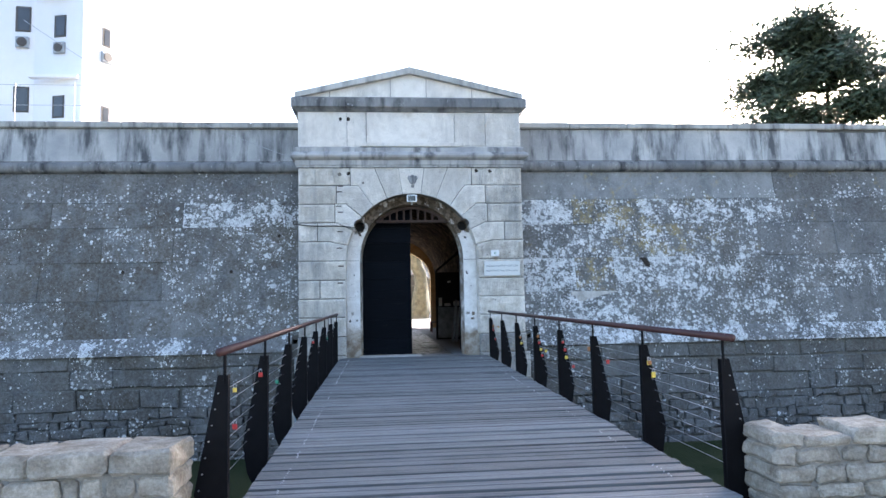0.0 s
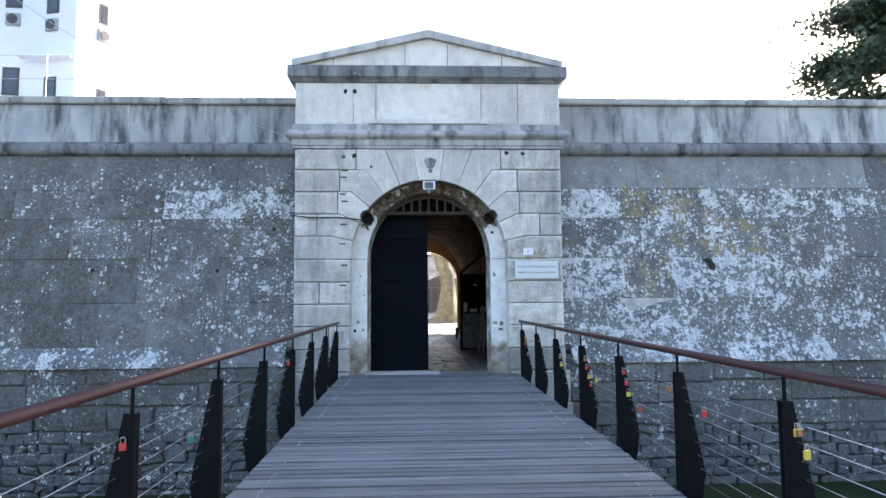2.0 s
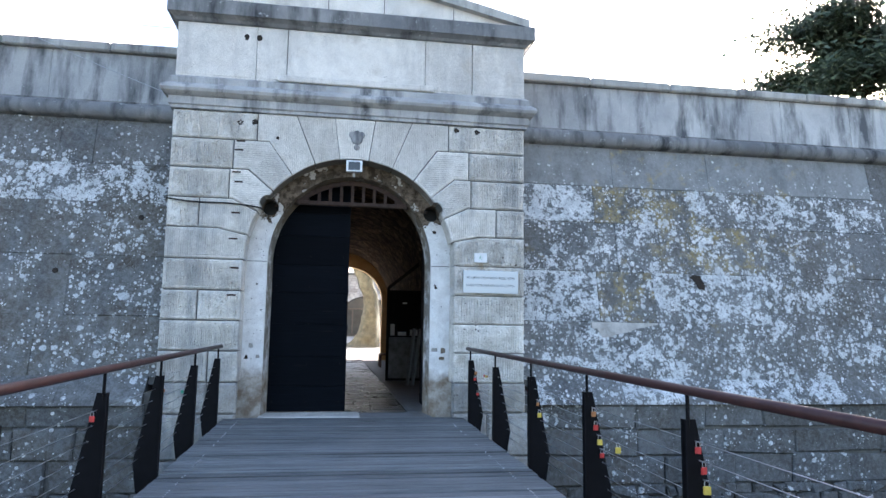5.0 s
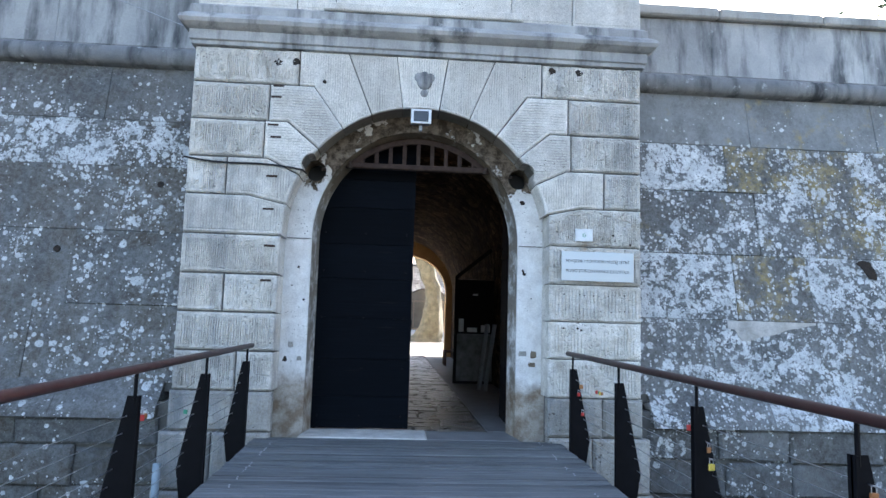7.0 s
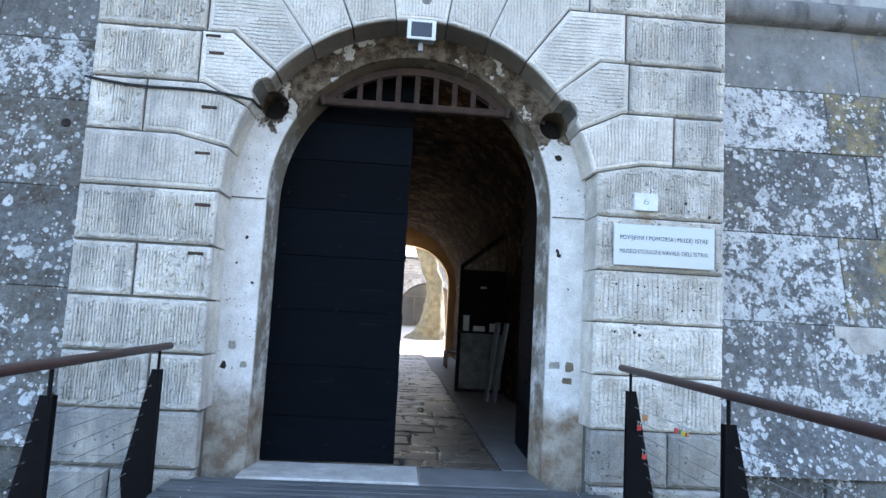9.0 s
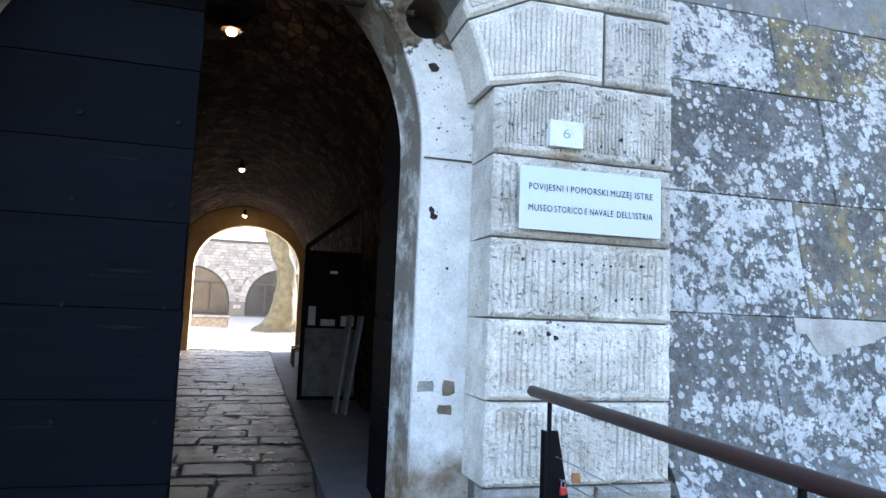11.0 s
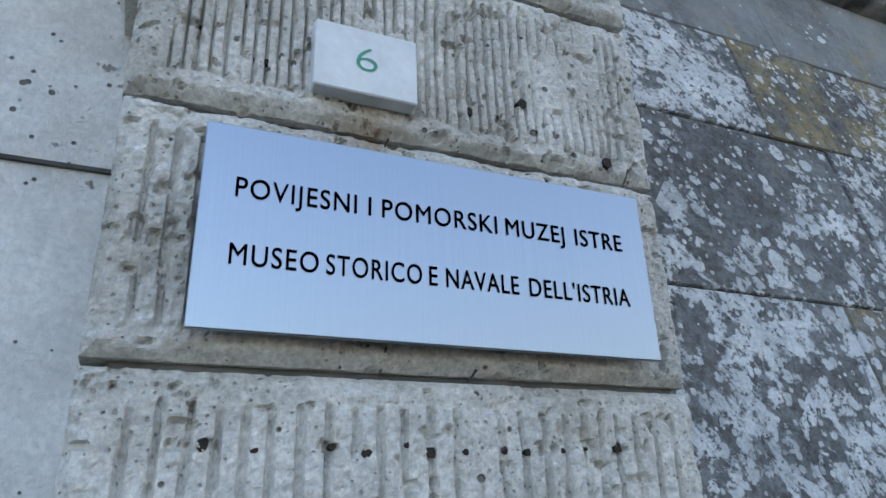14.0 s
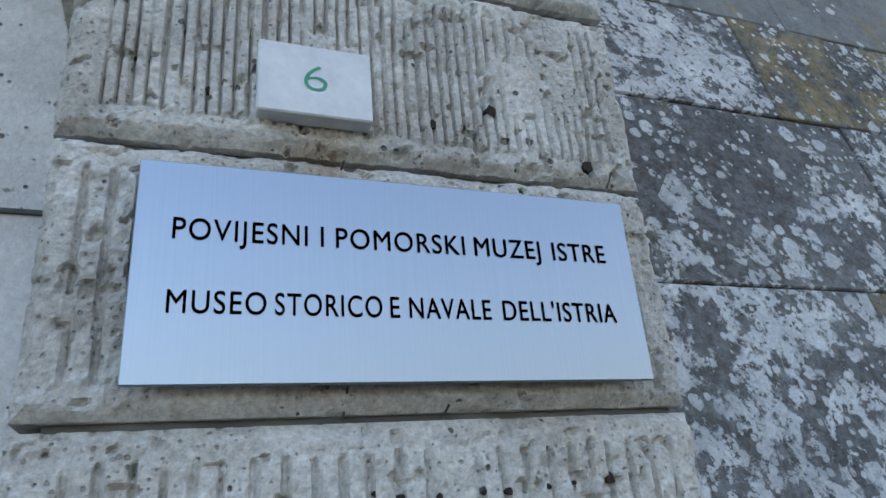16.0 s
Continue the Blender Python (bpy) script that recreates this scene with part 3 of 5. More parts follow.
def block(pts, name="stone_block", mats=None, y=FRONT, chamfer=0.022, margin=0.035):
    if name == "stone_block" and mats is None and len(pts) == 4:
        xs, zs = [p[0] for p in pts], [p[1] for p in pts]
        relief_block(min(xs), max(xs), min(zs), lambda x: max(zs), random.choice((36, 39, 42, 45)), random.randrange(900), 0.0062, TOOLED_GREY)
        return
    return part(name, face_block(bmesh.new(), pts, y + random.uniform(-0.006, 0.006), 16.7485 if name in ("voussoir", "keystone") else y + 0.15, chamfer, margin, 0.003, 0.0065 if name == "voussoir" else 0.0035), mats or [MARGIN, TOOLED], gate)


def rect(x0, x1, z0, z1, g=0.003):
    return [(x0 + g, z0 + g), (x1 - g, z0 + g), (x1 - g, z1 - g), (x0 + g, z1 - g)]


def value_noise(x, z, scale, seed, octaves=4, rough=0.55):
    """Smooth noise from 0 to 1 on arrays."""
    out, amp, tot = np.zeros_like(x), 1.0, 0.0
    for o in range(octaves):
        g = np.random.RandomState(seed + 17 * o).rand(128, 128)
        u, w = x * scale + 31.7 * o, z * scale + 11.3 * o
        i, k = np.floor(u).astype(int), np.floor(w).astype(int)
        fu, fw = u - i, w - k
        fu, fw = fu * fu * (3 - 2 * fu), fw * fw * (3 - 2 * fw)
        a, b_ = g[i % 128, k % 128], g[(i + 1) % 128, k % 128]
        c, d = g[i % 128, (k + 1) % 128], g[(i + 1) % 128, (k + 1) % 128]
        out += amp * ((a * (1 - fu) + b_ * fu) * (1 - fw) + (c * (1 - fu) + d * fu) * fw)
        tot, amp, scale = tot + amp, amp * rough, scale * 2.1
    return out / tot


def relief_block(x0, x1, zb, ztop, per_m, seed, step=0.0045, mat=None):
    """A rusticated block whose chiselled furrows, pits and broken edges are cut in the mesh."""
    nx, nz = int((x1 - x0) / step), int(0.47 / step)
    u, v = np.meshgrid(np.linspace(0, 1, nx), np.linspace(0, 1, nz), indexing="ij")
    x = x0 + 0.002 + u * (x1 - x0 - 0.004)
    top = np.array([ztop(q) for q in x[:, 0]])[:, None]
    z = zb + 0.002 + v * (top - zb - 0.004)
    wide, fine = value_noise(x, z, 5.0, seed), value_noise(x, z, 60.0, seed + 3, 3, 0.6)
    edge = np.minimum(np.minimum(x - x0, x1 - x), np.minimum(z - zb, top - z))
    edge = edge + (value_noise(x, z, 14.0, seed + 5) - 0.5) * 0.02
    cham = np.clip(1 - edge / 0.030, 0, 1)
    panel = np.clip((edge - 0.055) / 0.008, 0, 1)
    ph = (x + (value_noise(x, z * 0.25, 6.0, seed + 7) - 0.5) * 0.030) * per_m
    f = np.abs(ph - np.floor(ph) - 0.5) * 2
    groove = np.clip((f - 0.66) / 0.16, 0, 1) * np.clip((value_noise(x, z * 0.35, 9.0, seed + 9) - 0.30) / 0.14, 0, 1)
    pits = np.clip((value_noise(x, z, 34.0, seed + 13, 2) - 0.70) / 0.10, 0, 1)
    chips = np.clip((value_noise(x, z, 11.0, seed + 15, 3) - 0.66) / 0.10, 0, 1)
    y = FRONT - 0.004 + cham ** 1.4 * 0.030 + (wide - 0.5) * 0.014 + (fine - 0.5) * 0.010 - panel * 0.004 + panel * groove * 0.014 + pits * 0.015 + chips * 0.006
    y[[0, -1], :] = 16.7485
    y[:, [0, -1]] = 16.7485
    co = np.stack([x, y, z], -1).reshape(-1, 3)
    i = np.arange(nx * nz).reshape(nx, nz)
    faces = np.stack([i[:-1, :-1], i[1:, :-1], i[1:, 1:], i[:-1, 1:]], -1).reshape(-1, 4)
    me = bpy.data.meshes.new("stone_block")
    me.from_pydata(co.tolist(), [], faces.tolist())
    me.materials.append(mat or RELIEF)
    ob = new("stone_block", me)
    ob.parent = gate


ANG = [radians(a) for a in (8, 22, 36, 50, 64, 78, 90)]
half = PIER_R - CX
for s in (-1, 1):
    def pt(r, a):
        return (CX + s * r * math.sin(a), SPRING + r * math.cos(a))

    def at_z(a, z):
        return (CX + s * (z - SPRING) * math.tan(a), z)

    def sector(a0, a1):
        return [pt(ARCH_R, a0 + (a1 - a0) * i / 5) for i in range(6)]

    # two voussoirs that run up to the moulding
    block(sector(ANG[0], ANG[1])[::-1] + [at_z(ANG[0], 4.88), at_z(ANG[1], 4.88)], "voussoir", [VMARGIN, VOUSS], chamfer=0.012, margin=0.02)
    j2 = 1.50
    block(sector(ANG[1], ANG[2])[::-1] + [at_z(ANG[1], 4.88), (CX + s * j2, 4.88), (CX + s * j2, 4.44), at_z(ANG[2], 4.44)], "voussoir", [VMARGIN, VOUSS], chamfer=0.012, margin=0.02)
    xs = sorted((CX + s * j2, CX + s * half))
    block(rect(*xs, 4.44, 4.88))
    ends = (1.84, 1.88, 2.3, 0.0)
    for k in range(4):
        a0, a1 = ANG[2 + k], ANG[3 + k]
        zt, zb = COURSES[8 - k], COURSES[7 - k]
        low = at_z(a1, zb) if k < 3 else (CX + s * 1.9, zb)
        if k == 3:
            ends = (*ends[:3], half - 0.003)
            poly = sector(a0, radians(89.0))[::-1] + [at_z(a0, zt), (CX + s * ends[k], zt), (CX + s * ends[k], zb), (CX + s * ARCH_R, zb)]
        else:
            poly = sector(a0, a1)[::-1] + [at_z(a0, zt), (CX + s * ends[k], zt), (CX + s * ends[k], zb), at_z(a1, zb)]
        if k == 3 and s > 0:
            relief_block(CX + ARCH_R + 0.012, CX + half, zb, lambda x: min(3.06, SPRING + (x - CX) / math.tan(ANG[5])), 42, 31)
            continue
        stone = block(poly, "voussoir", [VMARGIN, VOUSS_LEVEL] if k < 2 else [MARGIN, TOOLED], chamfer=0.018, margin=0.025)
        if k == 1:
            notch = bpy.data.meshes.new("cutter")
            c = rod(bmesh.new(), (CX + s * 1.29, FRONT - 0.2, 3.47), (CX + s * 1.29, 16.9, 3.47), 0.134, 24)
            c.to_mesh(notch)
            c.free()
            cut(stone, [new("cutter", notch)])
        xs = sorted((CX + s * ends[k], CX + s * half))
        if k < 3:
            block(rect(*xs, zb, zt))
    for k in range(4):
        zb, zt = COURSES[3 - k], COURSES[4 - k]
        xs = sorted((CX + s * (ARCH_R + 0.015), CX + s * half))
        split = (None, 0.45, None, 0.62)[k] if s < 0 else None
        if split:
            xm = xs[0] + (xs[1] - xs[0]) * split
            block(rect(xs[0], xm, zb, zt))
            block(rect(xm, xs[1], zb, zt))
        else:
            if s > 0:
                relief_block(xs[0], xs[1], zb, lambda x, zt=zt: zt, (24, 23, 25, 26)[k], 11 + k)
            else:
                block(rect(*xs, zb, zt), chamfer=0.03)
    # worn base courses, a little proud
    for zb, zt, x in ((0.30, 0.76, 0.02), (-0.35, 0.30, 0.10), (-1.0, -0.35, 0.14), (-2.1, -1.0, 0.16)):
        xs = sorted((CX + s * (ARCH_R + 0.015), CX + s * (half + x)))
        xm = xs[0] + (xs[1] - xs[0]) * random.uniform(0.35, 0.65)
        block(rect(xs[0], xm, zb, zt), "base_block", [BASE_STONE, BASE_STONE], FRONT - x * 0.35, 0.03, 0.05)
        block(rect(xm, xs[1], zb, zt), "base_block", [BASE_STONE, BASE_STONE], FRONT - x * 0.35, 0.03, 0.05)
block([pt(ARCH_R, ANG[0] * (1 - i / 4 * 2)) for i in range(5)] + [(CX - (4.88 - SPRING) * math.tan(ANG[0]), 4.88), (CX + (4.88 - SPRING) * math.tan(ANG[0]), 4.88)], "keystone", [VMARGIN, VOUSS], chamfer=0.012, margin=0.02)

# moulding over the arch, with returns at both ends
MOULD = [(0.0, 4.88), (0.035, 4.885), (0.035, 4.93), (0.06, 4.945), (0.06, 5.06), (0.10, 5.08), (0.155, 5.12), (0.175, 5.165), (0.155, 5.21), (0.10, 5.25), (0.07, 5.27), (0.07, 5.36), (0.02, 5.40), (0.0, 5.40)]


def moulding(profile, x0, x1, back, name, mat, parent):
    """Profile (projection, z) led round the front and both sides of a block."""
    bm = bmesh.new()
    rows = []
    for d, z in profile:
        rows.append([bm.verts.new(p) for p in ((x0 - d, back, z), (x0 - d, FRONT - d, z), (x1 + d, FRONT - d, z), (x1 + d, back, z))])
    for a, b in zip(rows, rows[1:]):
        for i in range(3):
            bm.faces.new((a[i], a[i + 1], b[i + 1], b[i]))
    bm.faces.new(rows[0])
    bm.faces.new(rows[-1])
    return part(name, bm, mat, parent)


moulding(MOULD, PIER_L, PIER_R, 17.6, "moulding", MOULDING, gate)
# attic stones
attic_x = [PIER_L, -0.83, -0.36, 1.84, 2.62, PIER_R]
for a, b in zip(attic_x, attic_x[1:]):
    block(rect(a, b, 5.40, 6.30, 0.002), "attic_block", [ATTIC, ATTIC], FRONT + 0.01, 0.006, 0.03)
part("tablet_sill", boxed(-0.50, 1.98, FRONT - 0.075, FRONT + 0.05, 5.398, 5.50, 0.015), ATTIC, gate, "plain ledge under the blank tablet")
CORN = [(0.0, 6.28), (0.03, 6.29), (0.06, 6.33), (0.12, 6.37), (0.145, 6.38), (0.145, 6.60), (0.10, 6.63), (0.0, 6.63)]
moulding(CORN, PIER_L, PIER_R, 18.2, "cornice", CORDON, gate)
bm = bmesh.new()
prism(bm, [(PIER_L + 0.0, 6.62), (PIER_R - 0.0, 6.62), (PIER_R - 0.0, 6.66), (CX, 7.30), (PIER_L + 0.0, 6.66)], FRONT + 0.02, 18.2)
part("tympanum", bm, ATTIC, gate, "plain pediment field")
for s in (-1, 1):
    e = CX + s * (half + 0.06)
    bm = prism(bmesh.new(), [(CX, 7.25), (e, 6.615), (e, 6.75), (CX, 7.41)], FRONT - 0.10, 18.25)
    part("raking_coping", bm, COPING, gate, "sloping coping of the pediment")
for xj, z1 in ((-1.25, 6.8), (0.25, 7.12), (1.15, 7.13), (2.3, 6.87)):
    part("joint_line", boxed(xj - 0.006, xj + 0.006, FRONT + 0.017, FRONT + 0.03, 6.63, z1), JOINT, gate)

# ---- flank walls ----
def quad_block(bm, x0, x1, z0, z1, yfun, proud, depth=0.12, bev=0.010, jit=0.006):
    """One ashlar on a leaning face."""
    c = [(x0, z0), (x1, z0), (x1, z1), (x0, z1)]
    c = [(x + random.uniform(-jit, jit), z + random.uniform(-jit, jit)) for x, z in c]
    ins = [(1, 1), (-1, 1), (-1, -1), (1, -1)]
    rings = [[bm.verts.new((x, yfun(z) + depth, z)) for x, z in c],
             [bm.verts.new((x, yfun(z) - proud + bev, z)) for x, z in c],
             [bm.verts.new((x + i * bev, yfun(z) - proud + random.uniform(-jit, jit) * 0.5, z + k * bev)) for (x, z), (i, k) in zip(c, ins)]]
    for a, b in zip(rings, rings[1:]):
        for i in range(4):
            j = (i + 1) % 4
            bm.faces.new((a[i], a[j], b[j], b[i]))
    bm.faces.new(rings[2])
    return bm


def course_blocks(x0, x1, lengths):
    """Joints along a course from x0 outwards."""
    xs, s = [x0], 1 if x1 > x0 else -1
    while abs(x1 - xs[-1]) > lengths[1]:
        xs.append(xs[-1] + s * random.uniform(*lengths))
    xs.append(x1)
    return [tuple(sorted(p)) for p in zip(xs, xs[1:])]


FAR = 34.0
walls = {}
# courses of the flank walls: foot, head, joints outwards from the gate, growth (white, ochre, brown) of each stone
STONES = {
    1: [(0.80, 1.755, (4.60, 6.40, 8.60), ((0.60, 0, 0.2), (0.80, 0, 0.2), (0.66, 0.3, 0.3), (0.6, 0, 0.4))),
        (1.755, 2.63, (4.98, 6.02, 8.20, 10.2), ((0.88, 0, 0.2), (0.46, 0.75, 0.5), (0.92, 0.2, 0.2), (0.64, 0.25, 0.6), (0.5, 0, 0.4))),
        (2.63, 3.52, (5.40, 6.22, 8.05, 10.1), ((0.60, 0.3, 0.4), (0.74, 0.45, 0.3), (0.66, 0.75, 0.4), (0.55, 0.4, 0.5), (0.3, 0, 0.3))),
        (3.52, 4.21, (5.04, 5.69, 7.05, 9.10, 10.9), ((0.86, 0, 0.2), (0.42, 0.85, 0.3), (0.68, 0.8, 0.3), (0.72, 0.45, 0.3), (0.74, 0, 0.2))),
        (4.21, 5.0, (5.45, 7.35, 9.4), ((0.30, 0.25, 0.2), (0.34, 0.45, 0.1), (0.4, 0.4, 0.1), (0.3, 0, 0.1)))],
    -1: [(0.80, 1.72, (-3.9, -6.1, -7.6), ((0.40, 0, 0.7), (0.20, 0, 0.8), (0.05, 0, 1.0), (0.42, 0, 0.8))),
         (1.72, 2.66, (-3.55, -5.4, -6.9, -8.3), ((0.50, 0, 0.8), (0.30, 0, 0.7), (0.08, 0, 1.0), (0.14, 0, 1.0), (0.05, 0, 1.0))),
         (2.66, 3.54, (-3.20, -5.2, -6.9, -8.8), ((0.46, 0, 1.0), (0.36, 0, 0.7), (0.42, 0, 0.9), (0.14, 0, 1.0), (0.18, 0.25, 1.0))),
         (3.54, 4.19, (-3.28, -5.0, -6.6, -8.2), ((0.68, 0, 0.8), (0.80, 0, 0.4), (0.20, 0, 0.8), (0.30, 0, 0.7), (0.08, 0, 0.9))),
         (4.19, 5.0, (-3.47, -4.0, -6.2, -8.0), ((0.55, 0, 0.6), (0.40, 0, 0.4), (0.55, 0, 0.4), (0.45, 0, 0.5), (0.28, 0, 0.5)))],
}
for side, xin in ((-1, PIER_L), (1, PIER_R)):
    f = lambda z, side=side: wall_y(z, side)
    xout = side * FAR
    x0, x1 = sorted((xin, xout))
    name = "wall_right" if side > 0 else "wall_left"
    lab = "leaning fortress wall of grey ashlar under white and ochre lichen" if side > 0 else "leaning fortress wall of dark grey ashlar with white lichen"
    bm = profile_x(bmesh.new(), [(f(0.70) + 0.02, 0.70), (f(5.0) + 0.02, 5.0), (f(5.0) + 2.4, 5.0), (f(0.7) + 2.4, 0.70)], x0, x1)
    w = walls[side] = solid(name, bm, MID_JOINT, None, lab, "structure")
    for za, zb, ends, growth in STONES[side]:
        xs = [xin] + list(ends)
        blocks = [tuple(sorted(p)) for p in zip(xs, xs[1:])] + course_blocks(xs[-1], xin + side * 17.0, (1.2, 2.3))
        for k, (a, b) in enumerate(blocks):
            ob = part("ashlar", quad_block(bmesh.new(), a + 0.0015, b - 0.0015, za + 0.0015, zb - 0.0015, f, random.uniform(0.0, 0.010), 0.12, 0.007, 0.004), ASHLAR, w)
            ob.color = (growth[k][0] * (0.9 if side > 0 else 1.0), growth[k][1], growth[k][2], 0.45 if za > 4.2 and side > 0 else 1.0) if k < len(growth) else ((random.uniform(0.15, 0.6), random.choice((0, 0, 0.25)), random.uniform(0, 0.4), 1) if side > 0 else (random.uniform(0.0, 0.2), 0, random.uniform(0.6, 1.0), 1))
        bm = bmesh.new()
        for a, b in course_blocks(xin + side * 17.0, xout, (1.3, 2.4)):
            quad_block(bm, a + 0.0015, b - 0.0015, za + 0.0015, zb - 0.0015, f, random.uniform(0.0, 0.010), 0.12, 0.007, 0.004)
        ob = tagged(part("far_ashlar", bm, ASHLAR, w), kind="stuff")
        ob.color = (0.35 if side > 0 else 0.12, 0.0, 0.4, 1)
    # sloping ledge on the footing
    for a, b in course_blocks(xin + side * 0.18, xout, (0.7, 1.6)):
        bm = profile_x(bmesh.new(), [(f(0.85) + 0.05, 0.84), (f(0.85) - 0.005, 0.83), (16.46, 0.50), (16.44, 0.42), (16.6, 0.42), (17.0, 0.6)], a + 0.003, b - 0.003)
        part("ledge_stone", bm, LEDGE, w).color = (random.uniform(0.4, 0.9) if side > 0 else random.uniform(0.15, 0.65), 0, 0.3, 1)
    # cordon: half-round string course
    yc = f(5.1)
    prof = [(yc + 0.3, 4.97), (yc + 0.0, 4.97), (yc - 0.06, 4.98)] + [(yc - 0.08 - 0.10 * math.cos(radians(a)), 5.12 + 0.13 * math.sin(radians(a))) for a in range(-75, 90, 15)] + [(yc - 0.02, 5.27), (yc - 0.02, 5.30), (yc + 0.3, 5.30)]
    for a, b in course_blocks(xin, xout, (1.6, 2.6)):
        part("string_course", profile_x(bmesh.new(), prof, a + 0.002, b - 0.002), CORDON, w)
    # parapet
    yp = yc + 0.04
    part("parapet_core", boxed(x0, x1, yp + 0.05, yp + 2.0, 5.0, 6.2), MID_JOINT, w)
    for a, b in course_blocks(xin, xout, (1.5, 2.6)):
        part("parapet_block", quad_block(bmesh.new(), a + 0.0015, b - 0.0015, 5.30, 6.18, lambda z: yp + 0.06 * (z - 5.3), random.uniform(0.0, 0.008), 0.12, 0.007, 0.005), PARAPET, w)
    for a, b in course_blocks(xin, xout, (1.1, 2.0)):
        part("coping_stone", boxed(a + 0.004, b - 0.004, yp - 0.05, yp + 0.9, 6.18 + random.uniform(-0.004, 0.004), 6.345 + random.uniform(-0.01, 0.01), 0.025), COPING, w)
    # footing below the ledge
    bm = boxed(x0, x1, 16.575, 18.5, MOAT_Z - 0.3, 0.60)
    ft = solid("wall_footing_right" if side > 0 else "wall_footing_left", bm, MID_JOINT, None, "rough dark stone footing in the moat", "structure")
    g = lambda z: 16.54 + 0.03 * z
    za, near, far = MOAT_Z - 0.1, 0, bmesh.new()
    while za < 0.36:
        big = za > -0.9
        zb = min(0.42, za + (random.uniform(0.38, 0.56) if big else random.uniform(0.14, 0.26)))
        if 0.42 - zb < 0.12:
            zb = 0.42
        for a, b in course_blocks(xin + side * 0.12, xout, (0.7, 1.7) if big else (0.16, 0.55)):
            pr = random.uniform(0.0, 0.05)
            if abs((a + b) / 2 - CX) < 8.5 and near < 290:
                near += 1
                part("footing_stone", quad_block(bmesh.new(), a + 0.006, b - 0.006, za + 0.006, zb - 0.006, g, pr, 0.1, 0.028, 0.032 if big else 0.045), RUBBLE, ft).color = (random.uniform(0.0, 0.38), 0, random.uniform(0.2, 0.9), 1)
            else:
                quad_block(far, a + 0.006, b - 0.006, za + 0.006, zb - 0.006, g, pr, 0.1, 0.028, 0.032 if big else 0.045)
        za = zb
    tagged(part("far_footing_stones", far, RUBBLE, ft), kind="stuff").color = (0.12, 0, 0.5, 1)

# ---- bridge ----
DECK_L, DECK_R = CX - 1.79, CX + 1.78
bm = bmesh.new()
for x in (DECK_L + 0.12, CX - 0.6, CX + 0.6, DECK_R - 0.12):
    v = [bm.verts.new((x + dx, y, deck_z(y) - 0.04 - dz)) for y in (4.4, 16.5) for dx, dz in ((-0.06, 0), (0.06, 0), (0.06, 0.24), (-0.06, 0.24))]
    for q in ((0, 1, 2, 3), (7, 6, 5, 4), (0, 4, 5, 1), (1, 5, 6, 2), (2, 6, 7, 3), (3, 7, 4, 0)):
        bm.faces.new([v[k] for k in q])
bridge = tagged(solid("footbridge", bm, STEEL, None, "timber footbridge deck on dark steel beams over the moat"), category="footbridge")
PLANK = 0.142
n_planks = int((16.44 - 4.3) / PLANK)
PLANKS = []
for k in range(3):
    me = bpy.data.meshes.new("plank")
    bm = boxed(DECK_L, DECK_R, -PLANK / 2 + (0.007, 0.013, 0.034)[k], PLANK / 2 - 0.006, -0.035, 0.0, 0.004)
    bm.to_mesh(me)
    bm.free()
    me.materials.append(DECK)
    PLANKS.append(me)
screws = bmesh.new()
for i in range(n_planks):
    y = 4.36 + (i + 0.5) * PLANK
    p = new("plank", random.choice(PLANKS))
    p.parent = bridge
    p.matrix_basis = pose(random.uniform(-0.006, 0.006), y, deck_z(y) + random.uniform(-0.005, 0.005), random.uniform(-1.2, 1.2), random.uniform(-0.08, 0.08), random.uniform(-0.12, 0.12))
    for x in (DECK_L + 0.24, DECK_R - 0.26):
        if random.random() < 0.6:
            for dy in (-0.035, 0.035):
                rod(screws, (x + random.uniform(-0.015, 0.015), y + dy, deck_z(y) - 0.004), (x, y + dy, deck_z(y) + 0.0035), 0.0065, 6)
tagged(part("screws", screws, CABLE, bridge, "bright steel deck screws"), kind="stuff")


def x_out(z):
    """Outer edge of a post blade, from its inner edge."""
    return 0.075 + (1.0 - z) * 0.155 / 0.80


def post_z(y):
    """Foot of a post, from which its heights count."""
    return 0.04 + 0.0078 * (y - 4.6)


